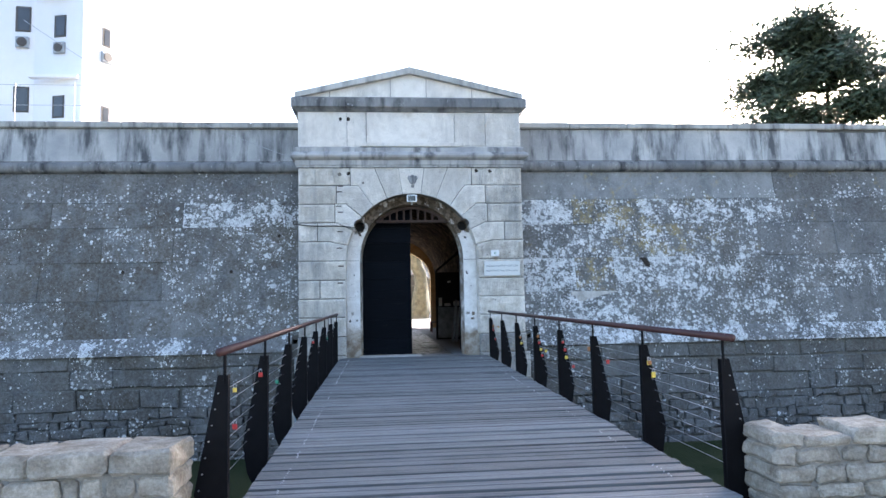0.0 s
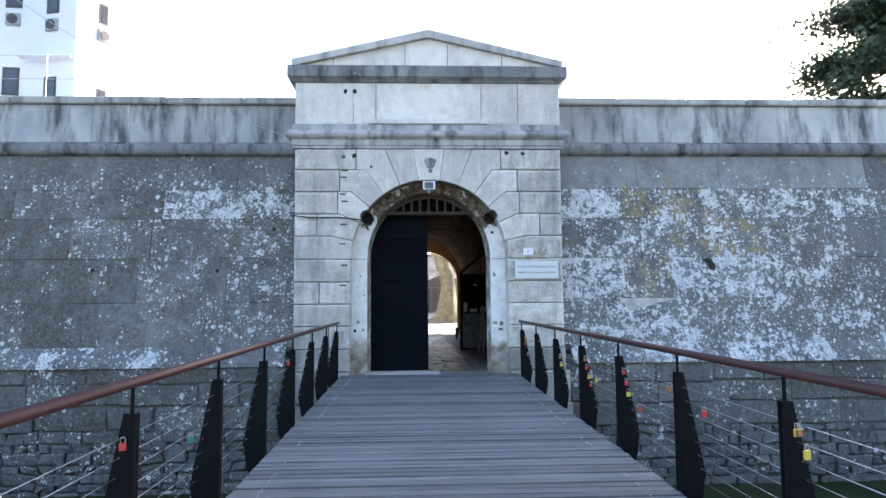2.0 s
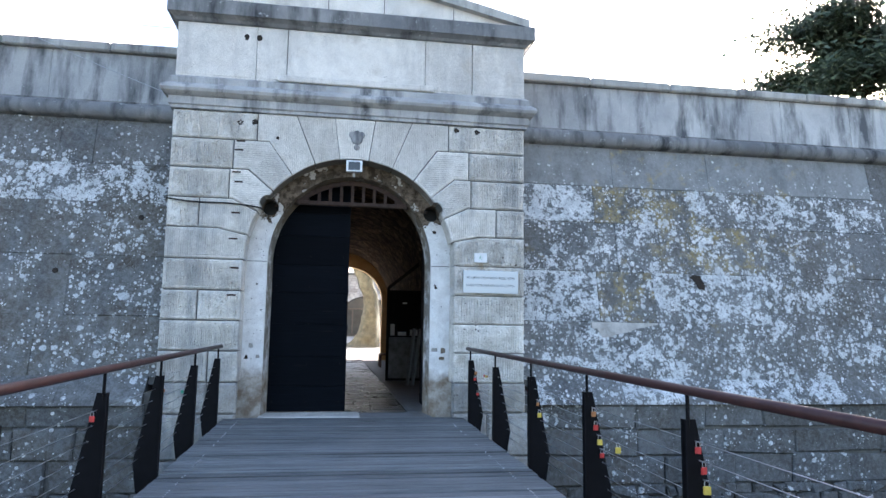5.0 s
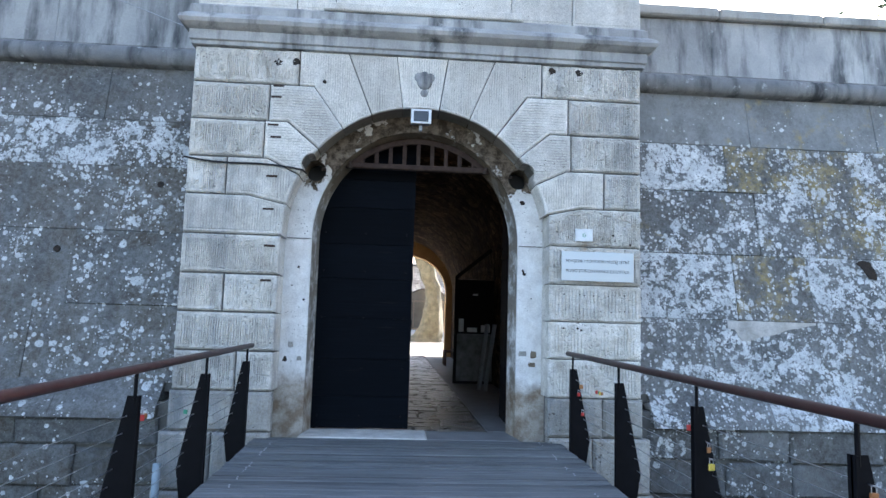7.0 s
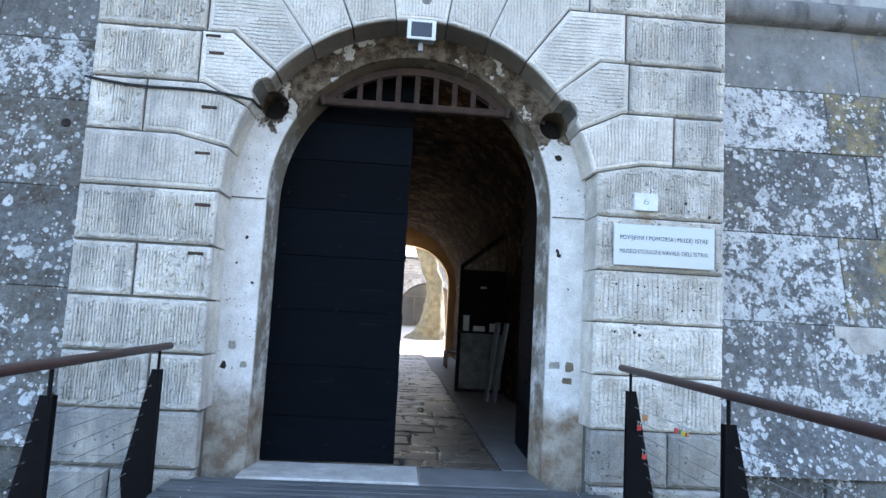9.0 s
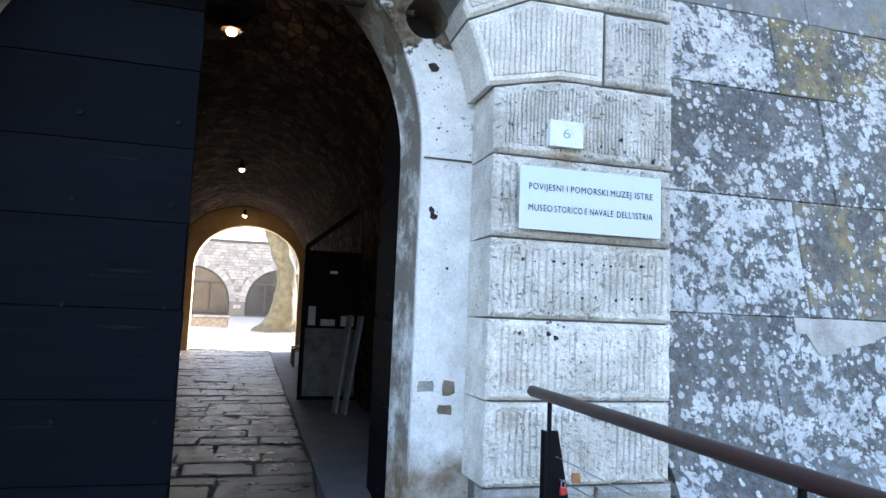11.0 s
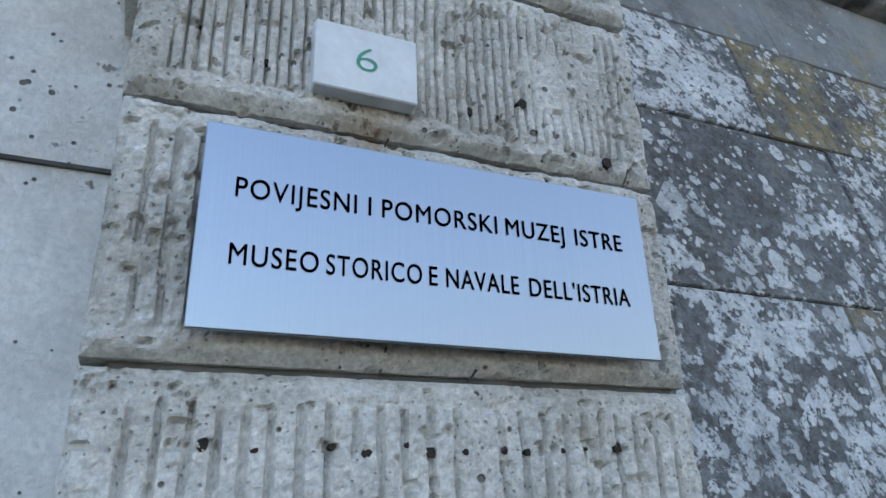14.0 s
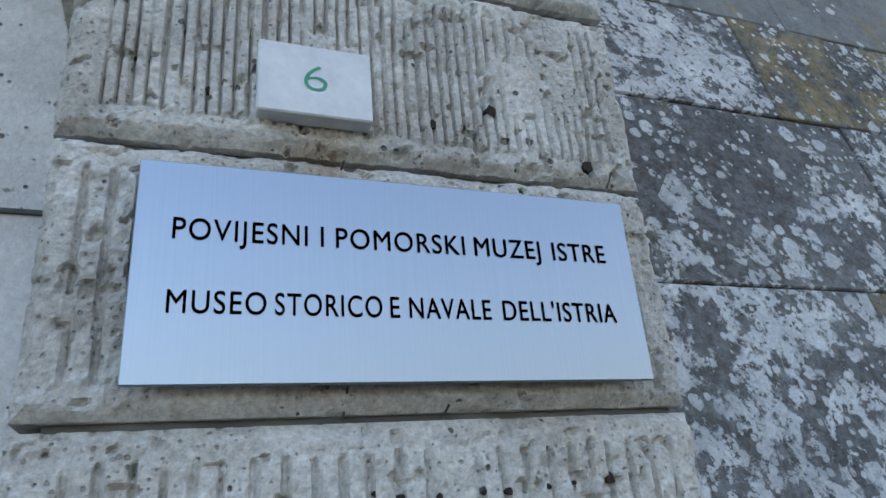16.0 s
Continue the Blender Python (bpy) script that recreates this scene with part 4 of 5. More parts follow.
def railing(side, ys, lock_list):
    xi = DECK_R + 0.015 if side > 0 else DECK_L - 0.015
    r = thing("railing", "black steel railing with a brown round handrail and steel cables", "railing", "bridge railings", (xi, 0, 0))
    prof = [(0, 1.0), (0.075, 1.0), (0.23, 0.20), (0.19, -0.06), (0.12, -0.20), (0.02, -0.16), (0, 0.0)]
    for y in ys:
        z = post_z(y)
        p = prism(bmesh.new(), [(side * a, z + b) for a, b in prof], y - 0.006, y + 0.006)
        prism(p, [(side * (a if a > 0 else 0.0), z + b) for a, b in ((0, 1.0), (0.014, 1.0), (0.014, 0.0), (0, 0.0))], y - 0.03, y + 0.03)
        post = part("post", p, STEEL, r)
        part("stub", rod(bmesh.new(), (side * 0.03, y, z + 0.95), (side * 0.03, y, z + 1.165), 0.012, 8), STEEL, post)
        tagged(part("bolts", bolts(side, y, z), CABLE, post, "small bright cable ends"), kind="stuff")
    a, b = ys[0] - 0.15, ys[-1] + 0.22
    bm = bmesh.new()
    rod(bm, (side * 0.03, a, post_z(a) + 1.165), (side * 0.03, b, post_z(b) + 1.165), 0.029, 16)
    part("handrail", bm, RAIL, r, "brown painted round handrail", True)
    for k in range(8):
        h = 0.12 + k * 0.108
        bm = rod(bmesh.new(), (side * (x_out(h) - 0.03), ys[0] - 0.03, post_z(ys[0]) + h), (side * (x_out(h) - 0.03), ys[-1] + 0.03, post_z(ys[-1]) + h), 0.0028, 6)
        part("cable", bm, CABLE, r)
    for y, k, mat, dy in lock_list:
        h = 0.12 + k * 0.108
        padlock((xi + side * (x_out(h) - 0.03), y, post_z(y) + h), mat, dy)
    return r


def bolts(side, y, z):
    bm = bmesh.new()
    for k in range(8):
        h = 0.12 + k * 0.108
        rod(bm, (side * (x_out(h) - 0.03), y - 0.022, z + h), (side * (x_out(h) - 0.03), y + 0.022, z + h), 0.0045, 6)
    return bm


LOCK_LABEL = {BRASS: "small yellow brass love padlock hanging on a cable", RED: "small red love padlock hanging on a cable", COPPER: "small copper coloured padlock hanging on a cable", GREEN_LOCK: "small green padlock hanging on a cable"}


def padlock(at, mat, size):
    t = thing("padlock", LOCK_LABEL[mat], "padlock", "love padlocks on the railings", at)
    t.rotation_euler = (0, 0, random.uniform(-0.5, 0.5))
    w = 0.0155 * size
    part("body", boxed(-w, w, -0.008, 0.008, -0.03 - 2.1 * w, -0.028, 0.003), mat, t)
    bm = bmesh.new()
    pts = [(-w * 0.62, -0.03)] + [(-w * 0.62 * math.cos(radians(a)), 0.0 - 0.006 + w * 0.5 * math.sin(radians(a))) for a in range(0, 181, 30)] + [(w * 0.62, -0.03)]
    for p, q in zip(pts, pts[1:]):
        rod(bm, (p[0], 0, p[1]), (q[0], 0, q[1]), 0.0028, 6)
    part("shackle", bm, CABLE, t)


YR = [4.92 + 1.585 * i for i in range(8)]
YL = [4.80 + 1.595 * i for i in range(8)]
railing(1, YR, [(6.44, 7, COPPER, 1.1), (6.46, 7, BRASS, 1.3), (6.41, 6, BRASS, 1.6), (8.38, 7, COPPER, 1.5), (7.75, 6, RED, 1.4), (9.64, 7, RED, 1.1), (9.62, 6, RED, 1.2), (9.63, 5, BRASS, 1.4), (9.35, 4, RED, 1.2),
                (11.22, 7, COPPER, 1.2), (11.23, 6, RED, 1.2), (11.20, 5, BRASS, 1.3), (11.21, 4, RED, 1.1), (10.85, 5, BRASS, 1.3), (12.81, 5, BRASS, 1.3), (12.80, 6, COPPER, 1.0), (13.05, 7, RED, 1.2), (12.98, 7, BRASS, 1.2),
                (15.80, 7, COPPER, 1.3), (15.97, 6, RED, 1.1), (15.96, 4, RED, 1.1), (15.22, 7, RED, 1.0), (15.10, 7, BRASS, 1.0), (15.05, 7, COPPER, 0.8), (15.15, 7, GREEN_LOCK, 0.8)])
railing(-1, YL, [(4.95, 7, COPPER, 1.3), (5.3, 7, BRASS, 1.0), (5.05, 5, BRASS, 1.5), (5.6, 4, RED, 1.2), (6.50, 7, COPPER, 1.5), (6.38, 7, RED, 1.2), (8.02, 7, BRASS, 1.1), (8.08, 7, COPPER, 1.0), (7.62, 5, GREEN_LOCK, 1.1),
                 (9.64, 7, BRASS, 1.2), (11.09, 7, RED, 1.2), (12.92, 7, GREEN_LOCK, 1.4), (13.02, 7, RED, 1.2), (13.08, 7, COPPER, 1.0), (14.45, 7, RED, 1.1), (14.05, 6, GREEN_LOCK, 1.0)])

# low rubble parapets at the head of the bridge
def low_wall(side):
    xe = -1.27 if side < 0 else 2.66
    y0, y1 = (4.25, 4.72) if side < 0 else (4.45, 4.9)
    x2 = xe + side * 8
    a, b = sorted((xe, x2))
    w = tagged(solid("low_wall", boxed(a + 0.03, b - 0.03, y0 + 0.04, y1 - 0.04, -0.2, 0.52), PALE_JOINT, None, "low wall of pale rubble limestone beside the bridge head"), category="low wall", group="bridge head walls")
    zs = [0.0, 0.12, 0.23, 0.36, 0.50, 0.645] if side < 0 else [0.0, 0.11, 0.22, 0.34, 0.46, 0.57]
    for i, (za, zb) in enumerate(zip(zs, zs[1:])):
        for p, q in course_blocks(xe, x2, (0.10, 0.36) if i < 4 else (0.18, 0.5)):
            bm = boxed(p + 0.006, q - 0.006, y0 + random.uniform(-0.02, 0.02), y1 + random.uniform(-0.02, 0.02), za + 0.006, zb - 0.004 + (random.uniform(-0.03, 0.025) if i == 4 else 0), 0.022)
            bmesh.ops.subdivide_edges(bm, edges=bm.edges, cuts=2, use_grid_fill=True)
            for v in bm.verts:
                v.co += noise.noise_vector(v.co * 11.0) * 0.022 + noise.noise_vector(v.co * 30.0) * 0.008
            part("stone", bm, TAN_RUBBLE, w)


low_wall(-1)
low_wall(1)

# ---- door and passage ----
SCREED = plain_mat("grey_screed", (0.15, 0.15, 0.15), (0.24, 0.24, 0.235), 3.0, 0.6)
solid("door_sill", boxed(CX - DOOR_A - 0.02, 0.95, 16.5, 17.13, 0.0, FLOOR_Z, 0.012), PLASTER, None, "worn white stone door sill", "structure")
solid("door_ramp", boxed(0.953, CX + DOOR_A + 0.02, 16.5, 17.13, 0.0, FLOOR_Z - 0.008, 0.006), SCREED, None, "smooth grey threshold beside the sill", "structure")


def leaf(name, label, flip):
    """A door leaf of level boards, its hinge edge at x = 0."""
    d = thing(name, label, "door", "", kind="structure")
    z, top = 0.0, SPRING - FLOOR_Z - 0.01
    total = top + DOOR_B - 0.02
    while z < total - 0.05:
        h = min(random.uniform(0.30, 0.52), total - z)
        pts_l = []
        n = 5
        for i in range(n + 1):
            zz = z + 0.003 + (h - 0.006) * i / n
            off = 0.0
            if zz > top:
                k = min(0.9999, (zz - top) / DOOR_B)
                off = DOOR_A - DOOR_A * math.sqrt(1 - k * k)
            pts_l.append((min(off, 1.27), zz))
        pts = pts_l[::-1] + [(1.287 - random.uniform(0, 0.016), z + 0.003), (1.287 - random.uniform(0, 0.016), z + h * 0.5), (1.287 - random.uniform(0, 0.016), z + h - 0.003)]
        if flip:
            pts = [(-x, zz) for x, zz in pts]
        bm = prism(bmesh.new(), pts, -0.035 + random.uniform(-0.003, 0.003), 0.035)
        part("board", bm, DOOR, d)
        if random.random() < 0.8:
            xa = random.uniform(0.1, 0.9)
            za = z + h * random.uniform(0.3, 0.8)
            if za < top:
                s = -1 if flip else 1
                bm = prism(bmesh.new(), [(s * xa, za), (s * (xa + 0.16), za + 0.012), (s * (xa + random.uniform(0.2, 0.34)), za + 0.002), (s * (xa + 0.15), za - 0.008)], -0.0385, -0.03)
                part("crack", bm, STEEL, d)
        z += h
    back = [(0.0, 0.0)] + [(DOOR_A - math.sqrt(max(0.0, DOOR_A ** 2 - (DOOR_A * q / 12) ** 2)), top + (DOOR_B - 0.03) * q / 12) for q in range(12)] + [(1.27, total - 0.04), (1.283, 0.0)]
    part("backing", prism(bmesh.new(), [((-xx if flip else xx), zz) for xx, zz in back], 0.036, 0.055), DOOR, d)
    bm = bmesh.new()
    for zz in (0.15, 0.75, 1.4, 2.0, 2.5):
        for xx in (0.12, 0.65, 1.18):
            rod(bm, ((-1 if flip else 1) * xx, -0.05, zz), ((-1 if flip else 1) * xx, -0.02, zz), 0.014, 8, 0.014)
    tagged(part("nail_heads", bm, STEEL, d), kind="stuff")
    return d


dl = leaf("door_1", "closed door leaf of dark blue-black painted boards", False)
dl.matrix_basis = pose(CX - DOOR_A + 0.005, 17.165, FLOOR_Z + 0.01)
dr = leaf("door_2", "dark painted door leaf standing open into the passage", True)
dr.matrix_basis = pose(CX + DOOR_A + 0.06, 17.20, FLOOR_Z + 0.01, 0, 0, -92)

# portcullis
gr = thing("portcullis", "rusty iron and timber portcullis grate drawn up into the arch", "portcullis")
part("bottom_beam", boxed(CX - 0.98, CX + 1.02, 16.88, 16.97, 3.565, 3.635, 0.012), OLD_TIMBER, gr)
top_rail = bmesh.new()
loops = []
for x, z in arc(CX, 2.75, 1.22, 1.20, -0.80, 0.80, 18):
    out = Vector((x - CX, 0, z - 2.75)).normalized()
    loops.append([top_rail.verts.new(Vector((x, 16.93, z)) + out * a + Vector((0, b, 0))) for a, b in ((-0.035, -0.03), (0.035, -0.03), (0.035, 0.03), (-0.035, 0.03))])
for a, b in zip(loops, loops[1:]):
    for k in range(4):
        top_rail.faces.new((a[k], a[(k + 1) % 4], b[(k + 1) % 4], b[k]))
top_rail.faces.new(loops[0])
top_rail.faces.new(loops[-1])
part("curved_top_rail", top_rail, OLD_TIMBER, gr)
for i in range(9):
    x = CX - 0.72 + i * 0.18
    zt = 2.75 + 1.20 * math.sqrt(1 - ((x - CX) / 1.22) ** 2)
    part("bar", boxed(x - 0.026, x + 0.026, 16.91, 16.95, 3.61, zt, 0.006), OLD_TIMBER, gr)
for s in (-1, 1):
    b = thing("iron_bracket", "rusty iron bar let into the arch", "bracket", "arch irons")
    part("bar", rod(bmesh.new(), (CX + s * 0.86, 16.86, 3.55), (CX + s * 0.98, 16.84, 3.86), 0.024, 8), IRON, b)
    part("bolt", rod(bmesh.new(), (CX + s * 0.98, 16.92, 3.57), (CX + s * 1.22, 16.78, 3.50), 0.022, 8), IRON, b)

# floor of the passage
PASS_CX, PASS_A, PASS_SPRING, PASS_END = 0.68, 2.12, 2.80, 35.6
solid("floor", boxed(PASS_CX - 2.3, PASS_CX + 2.3, 17.10, PASS_END + 0.6, -0.1, FLOOR_Z - 0.02), JOINT, None, "worn stone slab floor of the gate passage", "structure")
fl = bpy.data.objects["floor"]
y = 17.16
while y < PASS_END + 0.5:
    h = random.uniform(0.30, 0.52)
    for a, b in course_blocks(PASS_CX - PASS_A, 1.75, (0.4, 1.0)):
        bm = boxed(a + 0.013, b - 0.013, y + 0.013, y + h - 0.013, FLOOR_Z - 0.05, FLOOR_Z + random.uniform(-0.012, 0.004), 0.014)
        for v in bm.verts:
            v.co += Vector((random.uniform(-0.022, 0.022), random.uniform(-0.022, 0.022), random.uniform(-0.009, 0.006)))
        part("slab", bm, SLAB, fl)
    y += h
part("smooth_strip", boxed(1.76, PASS_CX + PASS_A, 17.16, PASS_END, FLOOR_Z - 0.05, FLOOR_Z - 0.004), SCREED, fl, "smooth grey strip along the wall")

# walls and vault of the passage
for s, nm in ((-1, "wall_passage_west"), (1, "wall_passage_east")):
    xw = PASS_CX + s * PASS_A
    a, b = sorted((xw, xw + s * 0.6))
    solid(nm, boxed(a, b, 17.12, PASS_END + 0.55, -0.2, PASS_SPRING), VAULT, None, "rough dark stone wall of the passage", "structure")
bm = bmesh.new()
h = math.pi / 2
N = 28
segs = [(17.12 + (PASS_END - 17.12) * i / 30) for i in range(31)]
inner = [[bm.verts.new((x + random.uniform(-0.012, 0.012), yy, z + random.uniform(-0.012, 0.012))) for x, z in arc(PASS_CX, PASS_SPRING, PASS_A, PASS_A, -h, h, N)] for yy in segs]
for a, b in zip(inner, inner[1:]):
    for i in range(N):
        bm.faces.new((a[i], a[i + 1], b[i + 1], b[i]))
outer = [[bm.verts.new((x, yy, z)) for x, z in arc(PASS_CX, PASS_SPRING, PASS_A + 0.45, PASS_A + 0.45, -h, h, N)] for yy in (segs[0], segs[-1])]
for i in range(N):
    bm.faces.new((outer[0][i], outer[0][i + 1], outer[1][i + 1], outer[1][i]))
solid("ceiling", bm, VAULT, None, "very dark brown rough stone barrel vault", "structure")
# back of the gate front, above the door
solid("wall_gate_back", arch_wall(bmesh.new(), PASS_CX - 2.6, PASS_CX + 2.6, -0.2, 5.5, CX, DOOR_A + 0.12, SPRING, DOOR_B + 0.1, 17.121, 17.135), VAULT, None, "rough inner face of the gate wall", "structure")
# roof and fill over the passage
solid("roof", boxed(-12, 14, 18.3, PASS_END + 0.6, 5.5, 6.1), COPING, None, "flat stone terrace over the passage", "structure")
solid("wall_end", arch_wall(bmesh.new(), PASS_CX - 14, PASS_CX + 14, -0.2, 6.1, 0.88, 1.66, 2.85, 1.46, PASS_END, PASS_END + 0.5), OCHRE, None, "ochre plastered arch at the end of the passage", "structure")

# lamps along the crown
for y, drop in ((20.5, 0.05), (28.0, 0.12), (34.6, 0.28)):
    z = PASS_SPRING + PASS_A - drop
    L = thing("vault_lamp", "small warm glowing lamp fixed to the vault", "lamp", "vault lamps", (PASS_CX + 0.02, y, z - 0.02))
    part("base", rod(bmesh.new(), (0, 0, -0.10), (0, 0, 0.06), 0.05, 12), IRON, L)
    bm = bmesh.new()
    bmesh.ops.create_uvsphere(bm, u_segments=12, v_segments=8, radius=0.055, matrix=Matrix.Translation((0, 0, -0.15)) @ Matrix.Diagonal((1, 1, 0.7, 1)))
    part("bulb", bm, BULB, L, "glowing bulb glass", True)
    part("shade", rod(bmesh.new(), (0, 0, -0.125), (0, 0, -0.085), 0.115, 20, 0.05), IRON, L, "flat rusty metal shade")

# ---- plaque and number ----
plq = thing("plaque", "brushed aluminium museum name plaque with black lettering", "sign")
part("plate", boxed(2.50, 3.393, FRONT - 0.052, FRONT - 0.040, 2.164, 2.524, 0.0015), ALU, plq)
for x in (2.6, 3.3):
    for z in (2.22, 2.48):
        part("spacer", rod(bmesh.new(), (x, FRONT - 0.041, z), (x, FRONT + 0.01, z), 0.012, 8), GREY_METAL, plq)


def letters(body, x0, x1, z, cap, y, mat, parent, name="letter", weight=0.005):
    """A word in the built-in type on a face that looks to -y, spread to the width x0..x1, each letter a part."""
    cu = bpy.data.curves.new(name, "FONT")
    cu.body, cu.size, cu.extrude = body, 1.0, 0.0
    cu.bevel_depth, cu.bevel_resolution = max(0.0, weight), 0
    cu.offset = min(0.0, weight)
    cu.space_character = 1.12
    tmp = new(name, cu)
    bpy.context.view_layer.update()
    me = bpy.data.meshes.new_from_object(tmp.evaluated_get(bpy.context.evaluated_depsgraph_get()))
    bpy.data.objects.remove(tmp)
    bm = bmesh.new()
    bm.from_mesh(me)
    bmesh.ops.remove_doubles(bm, verts=bm.verts, dist=1e-4)
    lo = [min(v.co[k] for v in bm.verts) for k in (0, 1)]
    hi = [max(v.co[k] for v in bm.verts) for k in (0, 1)]
    sx, sz = (x1 - x0) / (hi[0] - lo[0]), cap / (0.70 if name == "letter" else hi[1] - lo[1])
    base = 0.0 if name == "letter" else lo[1]
    left = set(bm.verts)
    while left:
        todo, island = [next(iter(left))], set()
        while todo:
            v = todo.pop()
            if v in left:
                left.discard(v)
                island.add(v)
                todo += [e.other_vert(v) for e in v.link_edges]
        order = sorted(island, key=lambda v: v.index)
        index = {v: k for k, v in enumerate(order)}
        faces = [[index[v] for v in f.verts] for f in bm.faces if f.verts[0] in island]
        glyph = bpy.data.meshes.new(name)
        glyph.from_pydata([(x0 + (v.co.x - lo[0]) * sx, y, z + (v.co.y - base) * sz) for v in order], [], faces)
        glyph.materials.append(mat)
        ob = new(name, glyph)
        ob.parent = parent
    bm.free()


for body, x0, x1 in (("POVIJESNI", 2.555, 2.762), ("I", 2.7835, 2.7885), ("POMORSKI", 2.809, 3.041), ("MUZEJ", 3.060, 3.193), ("ISTRE", 3.219, 3.334)):
    letters(body, x0, x1, 2.390, 0.0365, FRONT - 0.0535, BLACK, plq)
for body, x0, x1 in (("MUSEO", 2.554, 2.698), ("STORICO", 2.711, 2.883), ("E", 2.897, 2.913), ("NAVALE", 2.930, 3.079), ("DELL'ISTRIA", 3.102, 3.335)):
    letters(body, x0, x1, 2.271, 0.0365, FRONT - 0.0535, BLACK, plq)
six = thing("house_number", "small white marble house number plate with a green six", "sign")
part("plate", boxed(2.676, 2.886, FRONT - 0.045, FRONT - 0.004, 2.650, 2.803, 0.003), MARBLE, six)
letters("6", 2.758, 2.801, 2.702, 0.055, FRONT - 0.0465, GREEN, six, "numeral", -0.016)

# floodlight at the crown of the arch, and iron stain plate above
fl_ = thing("floodlight", "small grey floodlight fixed under the keystone", "lamp")
part("housing", boxed(CX - 0.115, CX + 0.115, 16.30, 16.42, 4.02, 4.18, 0.01), GREY_METAL, fl_)
part("front_frame", boxed(CX - 0.125, CX + 0.125, 16.285, 16.302, 4.01, 4.19, 0.006), MARBLE, fl_, "white frame")
part("glass", boxed(CX - 0.09, CX + 0.09, 16.280, 16.29, 4.035, 4.165, 0.002), GLASS, fl_, "dark glass")
part("bracket", boxed(CX - 0.02, CX + 0.02, 16.36, 16.40, 3.94, 4.02, 0.004), GREY_METAL, fl_)

# ---- white building behind the wall ----
bl = thing("apartment_building", "white rendered building with small dark windows", "building")
FAC = [(-22.0, 24.0), (-12.55, 25.0), (-10.75, 24.6), (-10.70, 24.62), (-9.55, 26.6), (-9.55, 40.0), (-22.0, 40.0)]
bm = bmesh.new()
lo = [bm.verts.new((x, y, MOAT_Z)) for x, y in FAC]
hi = [bm.verts.new((x, y, 19.0)) for x, y in FAC]
bm.faces.new(hi)
for i in range(len(FAC)):
    j = (i + 1) % len(FAC)
    bm.faces.new((lo[i], lo[j], hi[j], hi[i]))
part("wall", bm, WHITE, bl)


def b_window(a, b, u, z0, z1, w, fan):
    """A window u along the facet from a to b, with a round vent under it."""
    a, b = Vector((*a, 0)), Vector((*b, 0))
    d = (b - a).normalized()
    ang = math.degrees(math.atan2(d.y, d.x))
    p = a + d * u
    m = pose(p.x, p.y, 0, 0, 0, ang)
    wf = part("window", boxed(-w / 2, w / 2, -0.02, 0.15, z0, z1), FRAME_DARK, bl)
    wf.matrix_basis = m
    part("pane", boxed(-w / 2 + 0.08, w / 2 - 0.05, -0.03, 0.0, z0 + 0.06, z1 - 0.06), GLASS, wf)
    if fan:
        v = part("vent_unit", boxed(-0.22, 0.22, -0.10, 0.1, z0 - 0.62, z0 - 0.20, 0.02), GREY_METAL, bl)
        v.matrix_basis = m
        part("fan_opening", rod(bmesh.new(), (0, -0.13, z0 - 0.41), (0, 0.0, z0 - 0.41), 0.17, 16), FRAME_DARK, v)


for z0 in (5.35, 8.45, 11.45, 14.5):
    b_window(FAC[1], FAC[2], 1.0, z0, z0 + 0.82, 0.46, z0 > 9)
    b_window(FAC[3], FAC[4], 0.95, z0 - 0.1, z0 + 0.62, 0.34, z0 > 9)
    b_window(FAC[0], FAC[1], 9.1, z0 + 0.25, z0 + 1.2, 0.52, z0 > 9)
    b_window(FAC[0], FAC[1], 6.0, z0 + 0.35, z0 + 1.2, 0.52, z0 > 9)
for z0 in (6.75, 9.85, 12.95, 16.0):
    part("floor_band", boxed(-12.5, -10.8, 24.45, 24.75, z0, z0 + 0.10), WHITE, bl)

